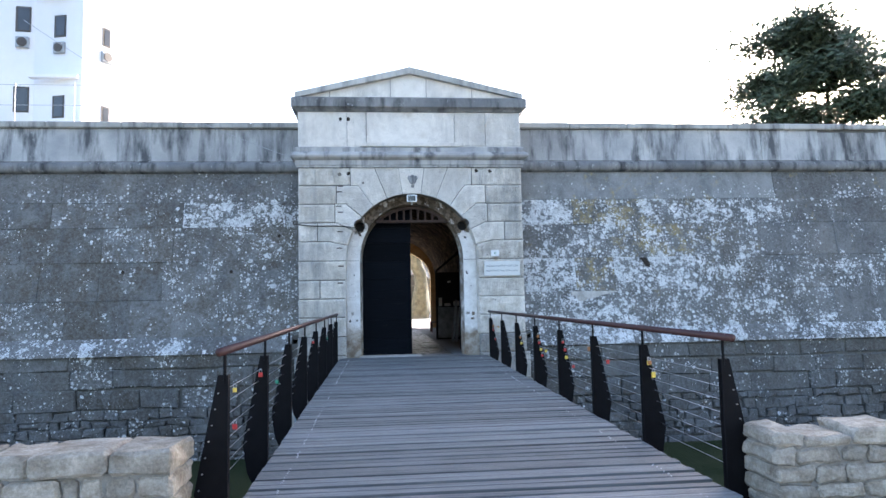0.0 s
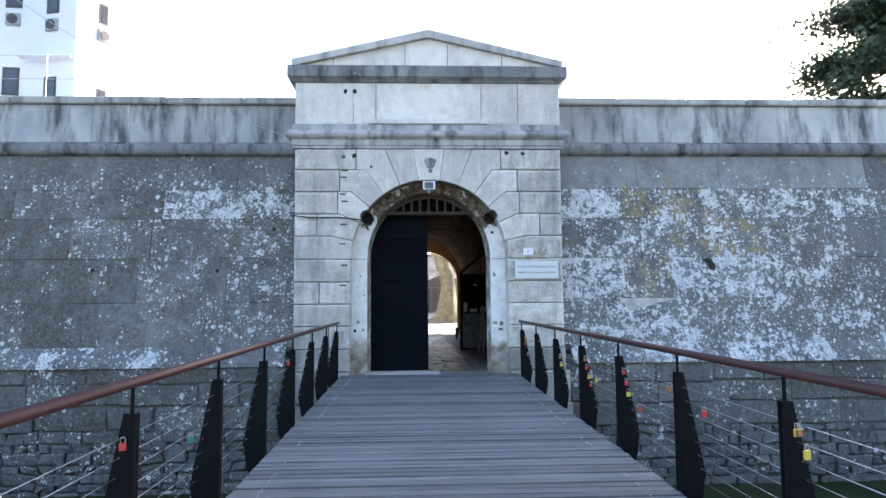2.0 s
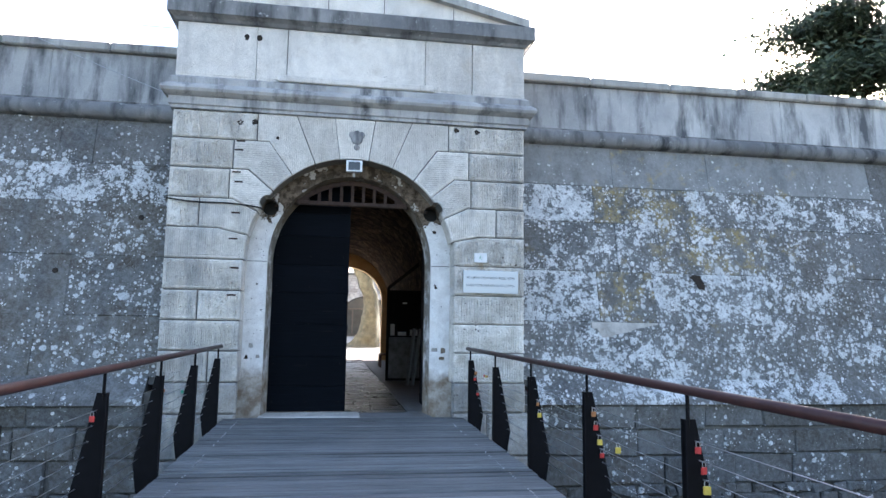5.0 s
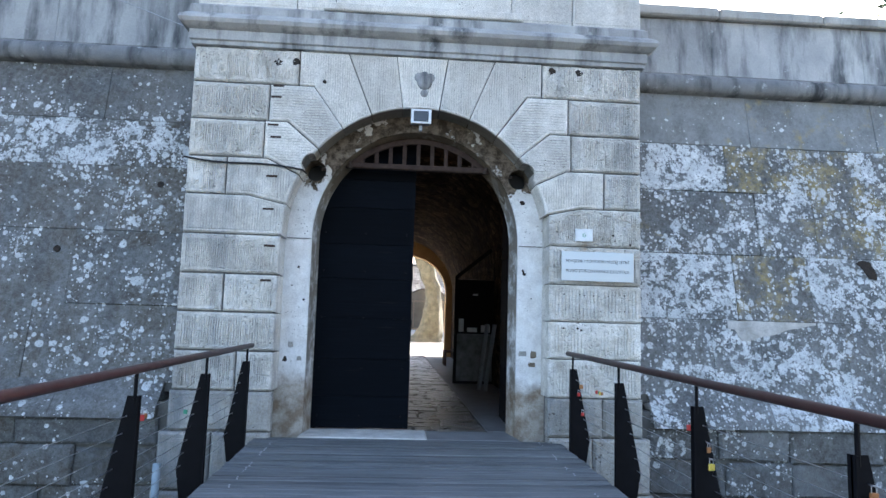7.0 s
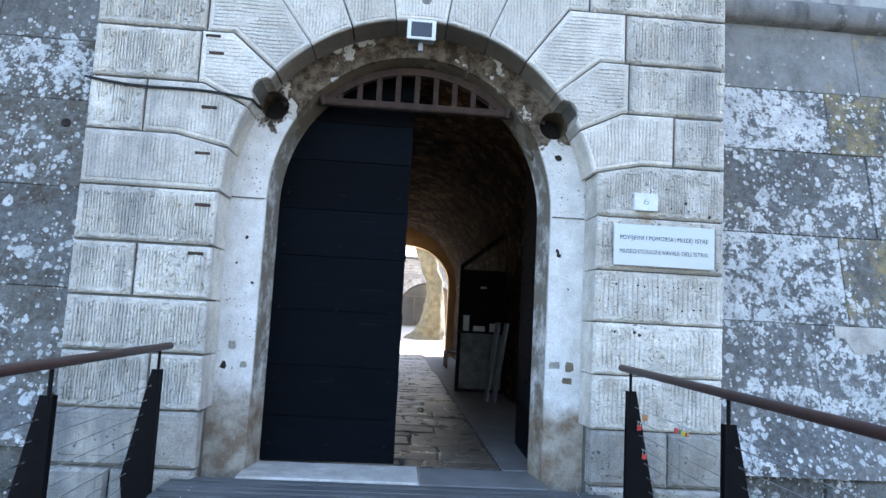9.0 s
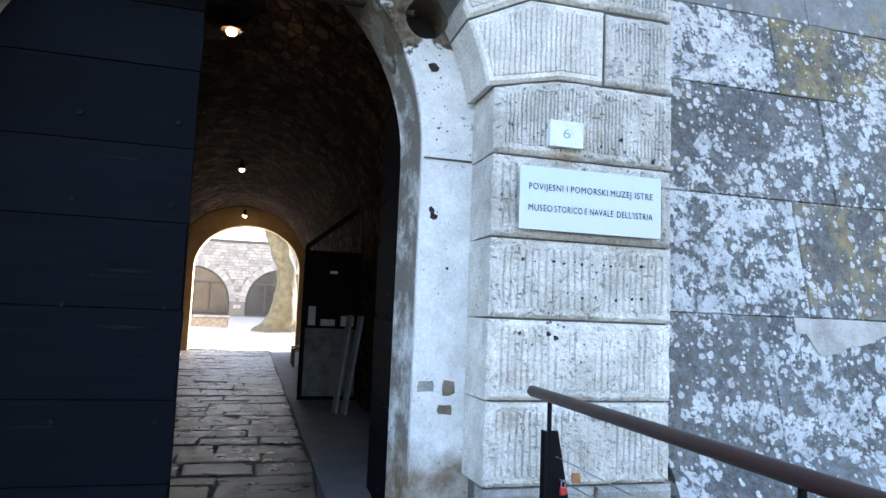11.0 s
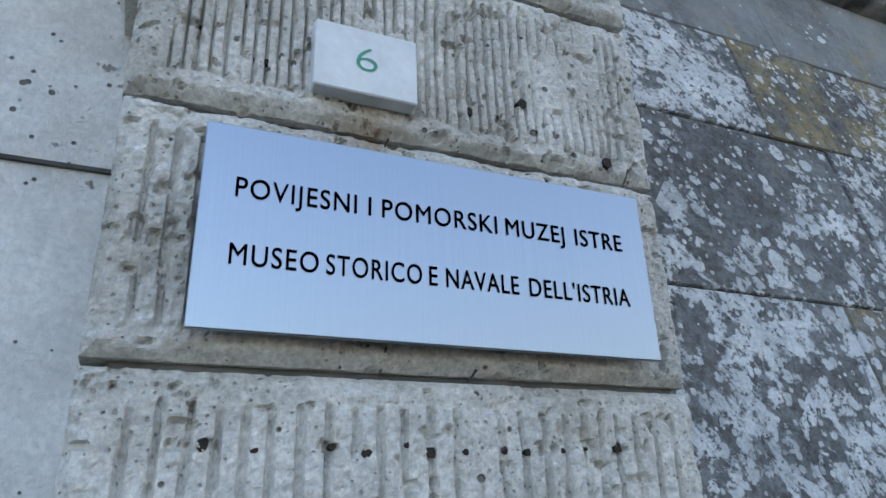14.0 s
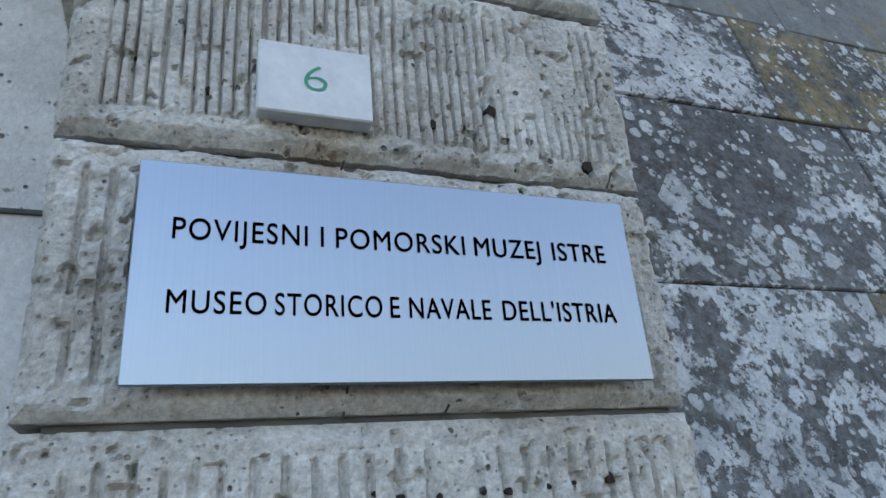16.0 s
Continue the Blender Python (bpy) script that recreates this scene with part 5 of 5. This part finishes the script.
# ---- tree behind the wall ----
def tree(x, y, z0, height, spread, seed):
    rnd = random.Random(seed)
    t = thing("tree", "dark green pine with an open uneven crown", "tree", "", (x, y, z0))
    bm = bmesh.new()
    tips = []
    p = Vector((0, 0, 0))
    lean = Vector((rnd.uniform(-0.05, 0.05), 0.02, 1))
    trunk_top = height * 0.9
    n = 8
    for i in range(n):
        q = p + lean * (trunk_top / n) + Vector((rnd.uniform(-0.12, 0.12), rnd.uniform(-0.12, 0.12), 0))
        rod(bm, p, q, 0.30 * (1 - i / n) + 0.04, 9, 0.30 * (1 - (i + 1) / n) + 0.04)
        if i >= 3:
            for k in range(5):
                a = rnd.uniform(0, 2 * math.pi)
                L = spread * rnd.uniform(0.45, 1.0) * (1.15 - 0.5 * abs(i - 5.0) / 3)
                e = q + Vector((math.cos(a) * L, math.sin(a) * L, rnd.uniform(0.0, 0.35) * L))
                mid = (q + e) / 2 + Vector((0, 0, 0.1 * L))
                rod(bm, q, mid, 0.09, 6, 0.06)
                rod(bm, mid, e, 0.06, 6, 0.02)
                tips += [(mid, 0.6), (e, 0.75), (q * 0.3 + e * 0.7 + Vector((0, 0, 0.3)), 0.7)]
                for s in range(2):
                    b2 = mid + Vector((rnd.uniform(-1, 1), rnd.uniform(-1, 1), rnd.uniform(0.0, 0.7))) * L * 0.38
                    rod(bm, mid, b2, 0.035, 5, 0.012)
                    tips.append((b2, 0.55))
        p = q
    tips.append((p, 0.9))
    part("trunk", bm, BARK, t)
    vs, fs = [], []
    for c, r in tips:
        r = r * spread / 2.9
        for _ in range(400):
            d = Vector((rnd.gauss(0, 1), rnd.gauss(0, 1), rnd.gauss(0, 0.65)))
            o = c + d * r * 0.55
            u = Vector((rnd.uniform(-1, 1), rnd.uniform(-1, 1), rnd.uniform(-0.6, 1))).normalized()
            w = u.orthogonal().normalized()
            L, W = rnd.uniform(0.20, 0.42), rnd.uniform(0.05, 0.10)
            k = len(vs)
            vs += [tuple(o - w * W), tuple(o + u * L * 0.5), tuple(o + w * W), tuple(o + u * L)]
            fs.append((k, k + 2, k + 3))
    me = bpy.data.meshes.new("crown")
    me.from_pydata(vs, [], fs)
    me.materials.append(LEAF)
    ob = new("crown", me)
    ob.parent = t
    return t


tree(19.0, 26.5, MOAT_Z, 15.8, 4.2, 5)

# ---- courtyard ----
YC = 56.0
bm = bmesh.new()
y0 = PASS_END + 0.5
v = [bm.verts.new(p) for p in ((-25, y0, 0.22), (25, y0, 0.22), (25, YC + 0.5, 1.06), (-25, YC + 0.5, 1.06), (-25, y0, -0.5), (25, y0, -0.5), (25, YC + 0.5, -0.5), (-25, YC + 0.5, -0.5))]
for q in ((0, 1, 2, 3), (4, 5, 6, 7), (0, 1, 5, 4), (1, 2, 6, 5), (2, 3, 7, 6), (3, 0, 4, 7)):
    bm.faces.new([v[k] for k in q])
solid("court_paving", bm, COURT, None, "sunlit pale courtyard paving", "structure")
cw = solid("wall_court", boxed(-26, 26, YC, YC + 1.2, -0.5, 5.55), PALE_JOINT, None, "pale rubble courtyard wall with arched windows", "structure")
WIN, WIN_R, WIN_BASE, WIN_SPRING = (-7.55, -2.40, 2.75, 7.9), 2.06, 1.22, 1.92


def in_window(x, z):
    return any(abs(x - c) < WIN_R + 0.42 and (z < WIN_SPRING or (x - c) ** 2 + (z - WIN_SPRING) ** 2 < (WIN_R + 0.42) ** 2) for c in WIN)


far = bmesh.new()
near = 0
za = 0.9
while za < 5.5:
    zb = min(5.55, za + random.uniform(0.13, 0.24))
    for a, c in course_blocks(-14.0, 14.0, (0.22, 0.6)):
        if in_window((a + c) / 2, (za + zb) / 2):
            continue
        bm = bmesh.new() if abs((a + c) / 2 - 0.6) < 2.6 and near < 290 else far
        box(bm, a + 0.012, c - 0.012, YC - random.uniform(0.03, 0.07), YC + 0.05, za + 0.012, zb - 0.012)
        if bm is not far:
            near += 1
            part("rubble_stone", bm, RUBBLE_PALE, cw)
    za = zb
tagged(part("far_rubble_stones", far, RUBBLE_PALE, cw), kind="stuff")
part("coping", boxed(-26, 26, YC - 0.16, YC + 1.3, 5.55, 5.72, 0.02), MID_JOINT, cw, "grey coping")
WPANE = plain_mat("dusty_window_glass", (0.04, 0.043, 0.042), (0.085, 0.09, 0.088), 0.7, 0.15, 0.0, 0.6, 0.0)
for cx in WIN:
    w = thing("window_arched", "wide arched window with dark frame in the courtyard wall", "window", "courtyard windows", kind="structure")
    curve = arc(cx, WIN_SPRING, WIN_R, WIN_R, -math.pi / 2, math.pi / 2, 24)
    part("pane", prism(bmesh.new(), [(cx - WIN_R, WIN_BASE)] + curve + [(cx + WIN_R, WIN_BASE)], YC - 0.03, YC + 0.05), WPANE, w)
    bm = bmesh.new()
    for p, q in zip([(cx - WIN_R, WIN_BASE)] + curve, curve + [(cx + WIN_R, WIN_BASE)]):
        rod(bm, (p[0], YC - 0.05, p[1]), (q[0], YC - 0.05, q[1]), 0.06, 6)
    part("window_frame", bm, FRAME_DARK, w)
    for dx in (-0.95, 0.0, 0.95):
        part("mullion", boxed(cx + dx - 0.05, cx + dx + 0.05, YC - 0.09, YC - 0.02, WIN_BASE, 3.1), FRAME_DARK, w)
    part("transom", boxed(cx - 1.7, cx + 1.7, YC - 0.085, YC - 0.025, 3.02, 3.12), FRAME_DARK, w)
    part("window_sill", boxed(cx - WIN_R - 0.05, cx + WIN_R + 0.05, YC - 0.16, YC, WIN_BASE - 0.08, WIN_BASE), FRAME_DARK, w)
    for i in range(21):
        a = -math.pi / 2 + math.pi * (i + 0.5) / 21
        ca = math.pi / 42 * 0.92
        p = [(cx + r * math.sin(a + k), WIN_SPRING + r * math.cos(a + k)) for r, k in ((WIN_R + 0.03, -ca), (WIN_R + 0.03, ca), (WIN_R + 0.42, ca), (WIN_R + 0.42, -ca))]
        part("arch_stone", prism(bmesh.new(), p, YC - 0.08 - random.uniform(0, 0.02), YC + 0.1), RUBBLE_PALE, w)
# old tree trunk and planter in the courtyard
tt = thing("court_tree", "thick pale old tree trunk leaning in the courtyard", "tree", "", (2.35, 45.0, 0.55))
bm = bmesh.new()
pp = [((-0.35, -0.1, -0.15), 1.05), ((-0.1, 0, 0.25), 0.80), ((0.15, 0, 0.9), 0.58), ((0.25, 0, 2.0), 0.46), ((0.15, 0, 3.0), 0.44), ((-0.25, 0, 4.1), 0.42), ((-0.8, 0, 5.2), 0.36), ((-1.6, 0.3, 6.8), 0.25)]
rings = []
for q in range(len(pp) - 1):
    for t in range(5):
        u = t / 5
        c, r = Vector(pp[q][0]).lerp(Vector(pp[q + 1][0]), u), pp[q][1] * (1 - u) + pp[q + 1][1] * u
        rings.append([bm.verts.new(c + Vector((math.cos(k * math.pi / 10), math.sin(k * math.pi / 10), 0)) * r * (1 + 0.10 * math.sin(k * 1.885 + q))) for k in range(20)])
for a, b in zip(rings, rings[1:]):
    for k in range(20):
        bm.faces.new((a[k], a[(k + 1) % 20], b[(k + 1) % 20], b[k]))
bm.faces.new(rings[0])
bm.faces.new(rings[-1])
for vv in bm.verts:
    vv.co += noise.noise_vector(vv.co * 1.6) * 0.12 + noise.noise_vector(vv.co * 5.0) * 0.03
part("trunk", bm, plain_mat("pale_bark", (0.085, 0.082, 0.055), (0.19, 0.18, 0.125), 3.5, 0.9, bump=0.9, fine=14.0), tt, "", True)
pl = thing("stone_planter", "low stone block planter in the courtyard", "planter", "", (-1.2, 47.0, 0.60))
part("body", boxed(-1.5, 1.22, -0.6, 0.6, 0, 0.46, 0.03), TAN_RUBBLE, pl)
part("coping", boxed(-1.56, 1.30, -0.66, 0.66, 0.46, 0.58, 0.03), COPING, pl)

# ---- things in the passage ----
bd = thing("booth_door", "dark framed booth door with leaflets on a ledge", "door", "", (1.88, 23.9, FLOOR_Z))
fr = bmesh.new()
prism(fr, [(0, 0), (0.07, 0), (0.07, 2.46), (0, 2.42)], -0.03, 0.03)
prism(fr, [(0.90, 0), (0.98, 0), (0.98, 3.2), (0.90, 3.15)], -0.03, 0.03)
prism(fr, [(0.0, 2.36), (0.0, 2.46), (0.94, 3.24), (0.94, 3.12)], -0.028, 0.028)
prism(fr, [(0.07, 0), (0.90, 0), (0.90, 0.06), (0.07, 0.06)], -0.03, 0.03)
prism(fr, [(0.07, 2.30), (0.90, 2.30), (0.90, 2.38), (0.07, 2.38)], -0.03, 0.03)
part("frame", fr, STEEL, bd)
part("lower_panel", boxed(0.07, 0.90, -0.015, 0.015, 0.06, 1.14), PANEL, bd, "stained blue-grey lower board")
part("upper_panel", boxed(0.07, 0.90, -0.015, 0.015, 1.50, 2.30), STEEL, bd)
part("notice", boxed(0.42, 0.54, -0.02, -0.012, 2.02, 2.06), PAPER, bd, "small white label")
part("middle_panel", boxed(0.07, 0.90, -0.012, 0.012, 1.18, 1.50), STEEL, bd)
part("ledge", boxed(0.02, 0.95, -0.18, 0.03, 1.14, 1.18, 0.005), STEEL, bd)
for x, w, h in ((0.10, 0.11, 0.30), (0.30, 0.22, 0.10), (0.62, 0.20, 0.16)):
    tagged(solid("leaflet_stack", boxed(1.88 + x, 1.88 + x + w, 23.75, 23.86, FLOOR_Z + 1.18, FLOOR_Z + 1.18 + h, 0.004), PAPER, None, "small stack of white leaflets on the booth ledge"), category="leaflets", group="leaflets on the ledge")
for i, (x, y, lean) in enumerate(((2.30, 22.5, 7), (2.42, 22.4, 8))):
    k = tagged(solid("leaning_board", boxed(-0.012, 0.03, -0.07, 0.07, 0, 1.38, 0.005), GREY_METAL, None, "pale grey narrow board leaning on the passage wall"), category="board", group="leaning boards")
    k.matrix_basis = pose(x, y, FLOOR_Z, 0, lean, 15)


def chair(x, y, rz):
    c = thing("chair", "dark brown wooden chair against the passage wall", "chair", "passage chairs", (x, y, FLOOR_Z))
    c.rotation_euler = (0, 0, radians(rz))
    part("seat", boxed(-0.21, 0.21, -0.21, 0.21, 0.43, 0.47, 0.01), CHAIR_WOOD, c)
    part("backrest", boxed(-0.20, 0.20, 0.17, 0.20, 0.66, 0.92, 0.008), CHAIR_WOOD, c)
    for sx in (-1, 1):
        part("leg", boxed(sx * 0.19 - 0.018, sx * 0.19 + 0.018, -0.20, -0.165, 0, 0.43), CHAIR_WOOD, c)
        part("leg", boxed(sx * 0.19 - 0.018, sx * 0.19 + 0.018, 0.17, 0.205, 0, 0.92), CHAIR_WOOD, c)


chair(2.35, 30.0, -90)
chair(2.35, 30.8, -90)

# ---- wires ----
def wire(name, label, pts, r, mat):
    bm = bmesh.new()
    for a, b in zip(pts, pts[1:]):
        rod(bm, a, b, r, 6)
    return tagged(solid(name, bm, mat, None, label), category="cable")


wire("cable", "thin dark cable hanging from the wall to the gate moulding", [(-9.0 + 7.1 * i / 12, 17.35 - 0.95 * i / 12 * 0.9, 8.9 - 3.85 * i / 12 - 0.35 * math.sin(math.pi * i / 12)) for i in range(13)], 0.006, GREY_METAL)
wire("wall_cable", "dark cable sagging across the pier stones into the arch", [(-2.06 + 1.40 * i / 8, FRONT - 0.02, 3.47 + 0.02 - 0.10 * (i / 8) - 0.02 * math.sin(math.pi * i / 4)) for i in range(9)] + [(-0.66, 16.72, 3.42)], 0.012, BLACK)
pipe = thing("drain_pipe", "pale blue-grey plastic drain pipe standing against the pier foot", "pipe", "", (-2.06, 16.21, MOAT_Z))
part("tube", rod(bmesh.new(), (0, 0, 0), (0, 0, 2.02), 0.042, 16), plain_mat("blue_grey_plastic", (0.24, 0.30, 0.33), (0.33, 0.39, 0.42), 6.0, 0.5), pipe, "", True)
part("collar", rod(bmesh.new(), (0, 0, 1.30), (0, 0, 1.38), 0.05, 16), GREY_METAL, pipe)
fn = thing("roof_fence", "thin wire fence along the top of the wall", "fence")
for i in range(8):
    x = -12.6 + i * 1.5 + (0.3 if i > 3 else 0)
    part("post", rod(bmesh.new(), (x, 18.2, 6.30), (x, 18.2, 7.55), 0.012, 6), GREY_METAL, fn)
for z in (6.95, 7.5):
    part("wire", rod(bmesh.new(), (-14.0, 18.2, z), (-2.1, 18.2, z), 0.006, 6), GREY_METAL, fn)

# ---- marks on the gate front ----
SOCKET = plain_mat("dark_hole", (0.010, 0.009, 0.008), (0.05, 0.036, 0.026), 40.0, 0.95)


def socket(x, z, r=0.035, y=FRONT - 0.008):
    s = thing("socket_hole", "small dark drilled hole in the stone", "hole", "holes in the gate front", (x, y, z))
    bm = rod(bmesh.new(), (0, 0, 0), (0, 0.02, 0), r, 9)
    for v in bm.verts:
        v.co += Vector((random.uniform(-0.3, 0.3) * r, 0, random.uniform(-0.3, 0.3) * r))
    part("rim", bm, SOCKET, s)


for x, z in ((-0.99, 6.10), (-0.79, 6.10), (-1.02, 4.72), (-0.81, 4.73), (-0.45, 4.50), (2.36, 4.80), (2.71, 4.79)):
    socket(x, z, 0.045 if z != 4.50 else 0.025, FRONT - (0.008 if z < 5 else -0.002))
for i, z in enumerate((4.42, 4.28, 3.93, 3.78, 3.30, 2.90, 2.46, 2.05)):
    c = thing("iron_cramp", "rusty iron cramp let into the stone joint", "cramp", "iron cramps of the gate front", (-1.0 - 0.02 * (i % 3), FRONT - 0.012, z))
    part("bar", boxed(-0.065, 0.065, 0, 0.02, -0.014, 0.014, 0.004), IRON, c)
for x, z, k in ((2.09, 3.17, 0.032), (2.11, 2.295, 0.018), (2.125, 2.255, 0.022), (-0.81, 1.12, 0.032), (-0.70, 2.25, 0.016), (-0.62, 1.85, 0.014), (-0.77, 2.02, 0.010), (2.22, 1.95, 0.009)):
    socket(x, z, k, 16.748)
for s in (-1, 1):
    part("impost_joint", boxed(min(CX + s * 1.31, CX + s * 1.61), max(CX + s * 1.31, CX + s * 1.61), 16.742, 16.76, 2.603, 2.612), JOINT, jambs)
    for px, pz, pw, ph in (((1.38, 1.26, 0.09, 0.06), (1.52, 1.25, 0.07, 0.08), (1.50, 1.12, 0.08, 0.05)) if s > 0 else ((1.49, 1.30, 0.06, 0.07), (1.38, 1.13, 0.05, 0.05))):
        q = [(CX + s * px + u * pw / 2 + random.uniform(-0.006, 0.006), pz + w * ph / 2 + random.uniform(-0.006, 0.006)) for u, w in ((-1, -1), (0, -1.1), (1, -0.9), (1.05, 0), (0.95, 1), (0, 0.95), (-1, 1.05), (-1.08, 0))]
        part("patch", prism(bmesh.new(), q, 16.749, 16.76), BASE_STONE if px < 1.5 else SOFFIT, jambs, "small stone insert")
# worn carved boss over the keystone
bs = thing("carved_boss", "small worn grey carved relief on the keystone", "relief", "", (CX + 0.03, FRONT - 0.012, 4.56))
bm = bmesh.new()
for x, z, r in ((0, 0, 0.10), (-0.07, 0.06, 0.06), (0.07, 0.06, 0.06), (0, -0.14, 0.05), (0, 0.08, 0.06)):
    bmesh.ops.create_uvsphere(bm, u_segments=10, v_segments=6, radius=r, matrix=Matrix.Translation((x, 0.008, z)) @ Matrix.Diagonal((1, 0.25, 1, 1)))
part("relief", bm, MOULDING, bs, "", True)
# rows of drilled pits in the stone under the plaque
for zz, first, step, n in ((1.997, 2.55, 0.062, 13), (1.804, 2.55, 0.063, 14)):
    for i in range(n):
        socket(first + i * step + random.uniform(-0.014, 0.014), zz + random.uniform(-0.008, 0.008), random.choice((0.004, 0.006, 0.009)), FRONT - 0.0075)
for x, z, r in ((2.718, 1.593, 0.012), (2.761, 1.571, 0.014), (3.099, 1.594, 0.010), (2.544, 1.592, 0.008), (3.367, 2.633, 0.012), (2.60, 2.70, 0.010), (3.15, 2.74, 0.012), (3.02, 2.69, 0.009), (2.58, 1.54, 0.006)):
    socket(x, z, r, FRONT - 0.0075)


for x, z0, z1 in ((2.828, 2.118, 2.166), (2.833, 2.565, 2.585), (3.42, 2.585, 2.625), (3.0, 2.118, 2.135)):
    part("crack", rod(bmesh.new(), (x, FRONT + 0.022, z0), (x + 0.004, FRONT - 0.006, z1), 0.0022, 6), JOINT, gate)


def wall_mark(name, pts, mat, parent, side, lift):
    """A flat irregular mark of its own outline laid on a leaning wall."""
    bm = bmesh.new()
    a = [bm.verts.new((x, wall_y(z, side) - lift, z)) for x, z in pts]
    c = [bm.verts.new((x, wall_y(z, side) + 0.03, z)) for x, z in pts]
    bm.faces.new(a)
    for i in range(len(pts)):
        j = (i + 1) % len(pts)
        bm.faces.new((a[i], c[i], c[j], a[j]))
    return part(name, bm, mat, parent)


# pale fresh break under a joint, a dark notch and drilled holes in the flank walls
top = [(4.82 + 1.20 * i / 14, 1.752 + random.uniform(-0.004, 0.004)) for i in range(15)]
low = [(6.02 - 1.20 * i / 14, 1.752 - (0.03 + 0.25 * min(1.0, (i / 11) ** 1.2) * (1.0 if i < 13 else 0.35) * random.uniform(0.75, 1.0))) for i in range(15)]
wall_mark("fresh_break", top + low, RUBBLE_PALE, walls[1], 1, 0.015)
wall_mark("notch", [(6.72, 2.58), (6.80, 2.62), (6.92, 2.60), (6.99, 2.44), (6.98, 2.35), (6.88, 2.36), (6.80, 2.50)], SOCKET, walls[1], 1, 0.014)
for x, z in ((-6.35, 2.42), (-3.75, 2.40), (-2.6, 3.3)):
    wall_mark("drill_hole", [(x + 0.045 * math.cos(k), z + 0.045 * math.sin(k)) for k in [math.pi * q / 4 for q in range(8)]], SOCKET, walls[-1], -1, 0.014)
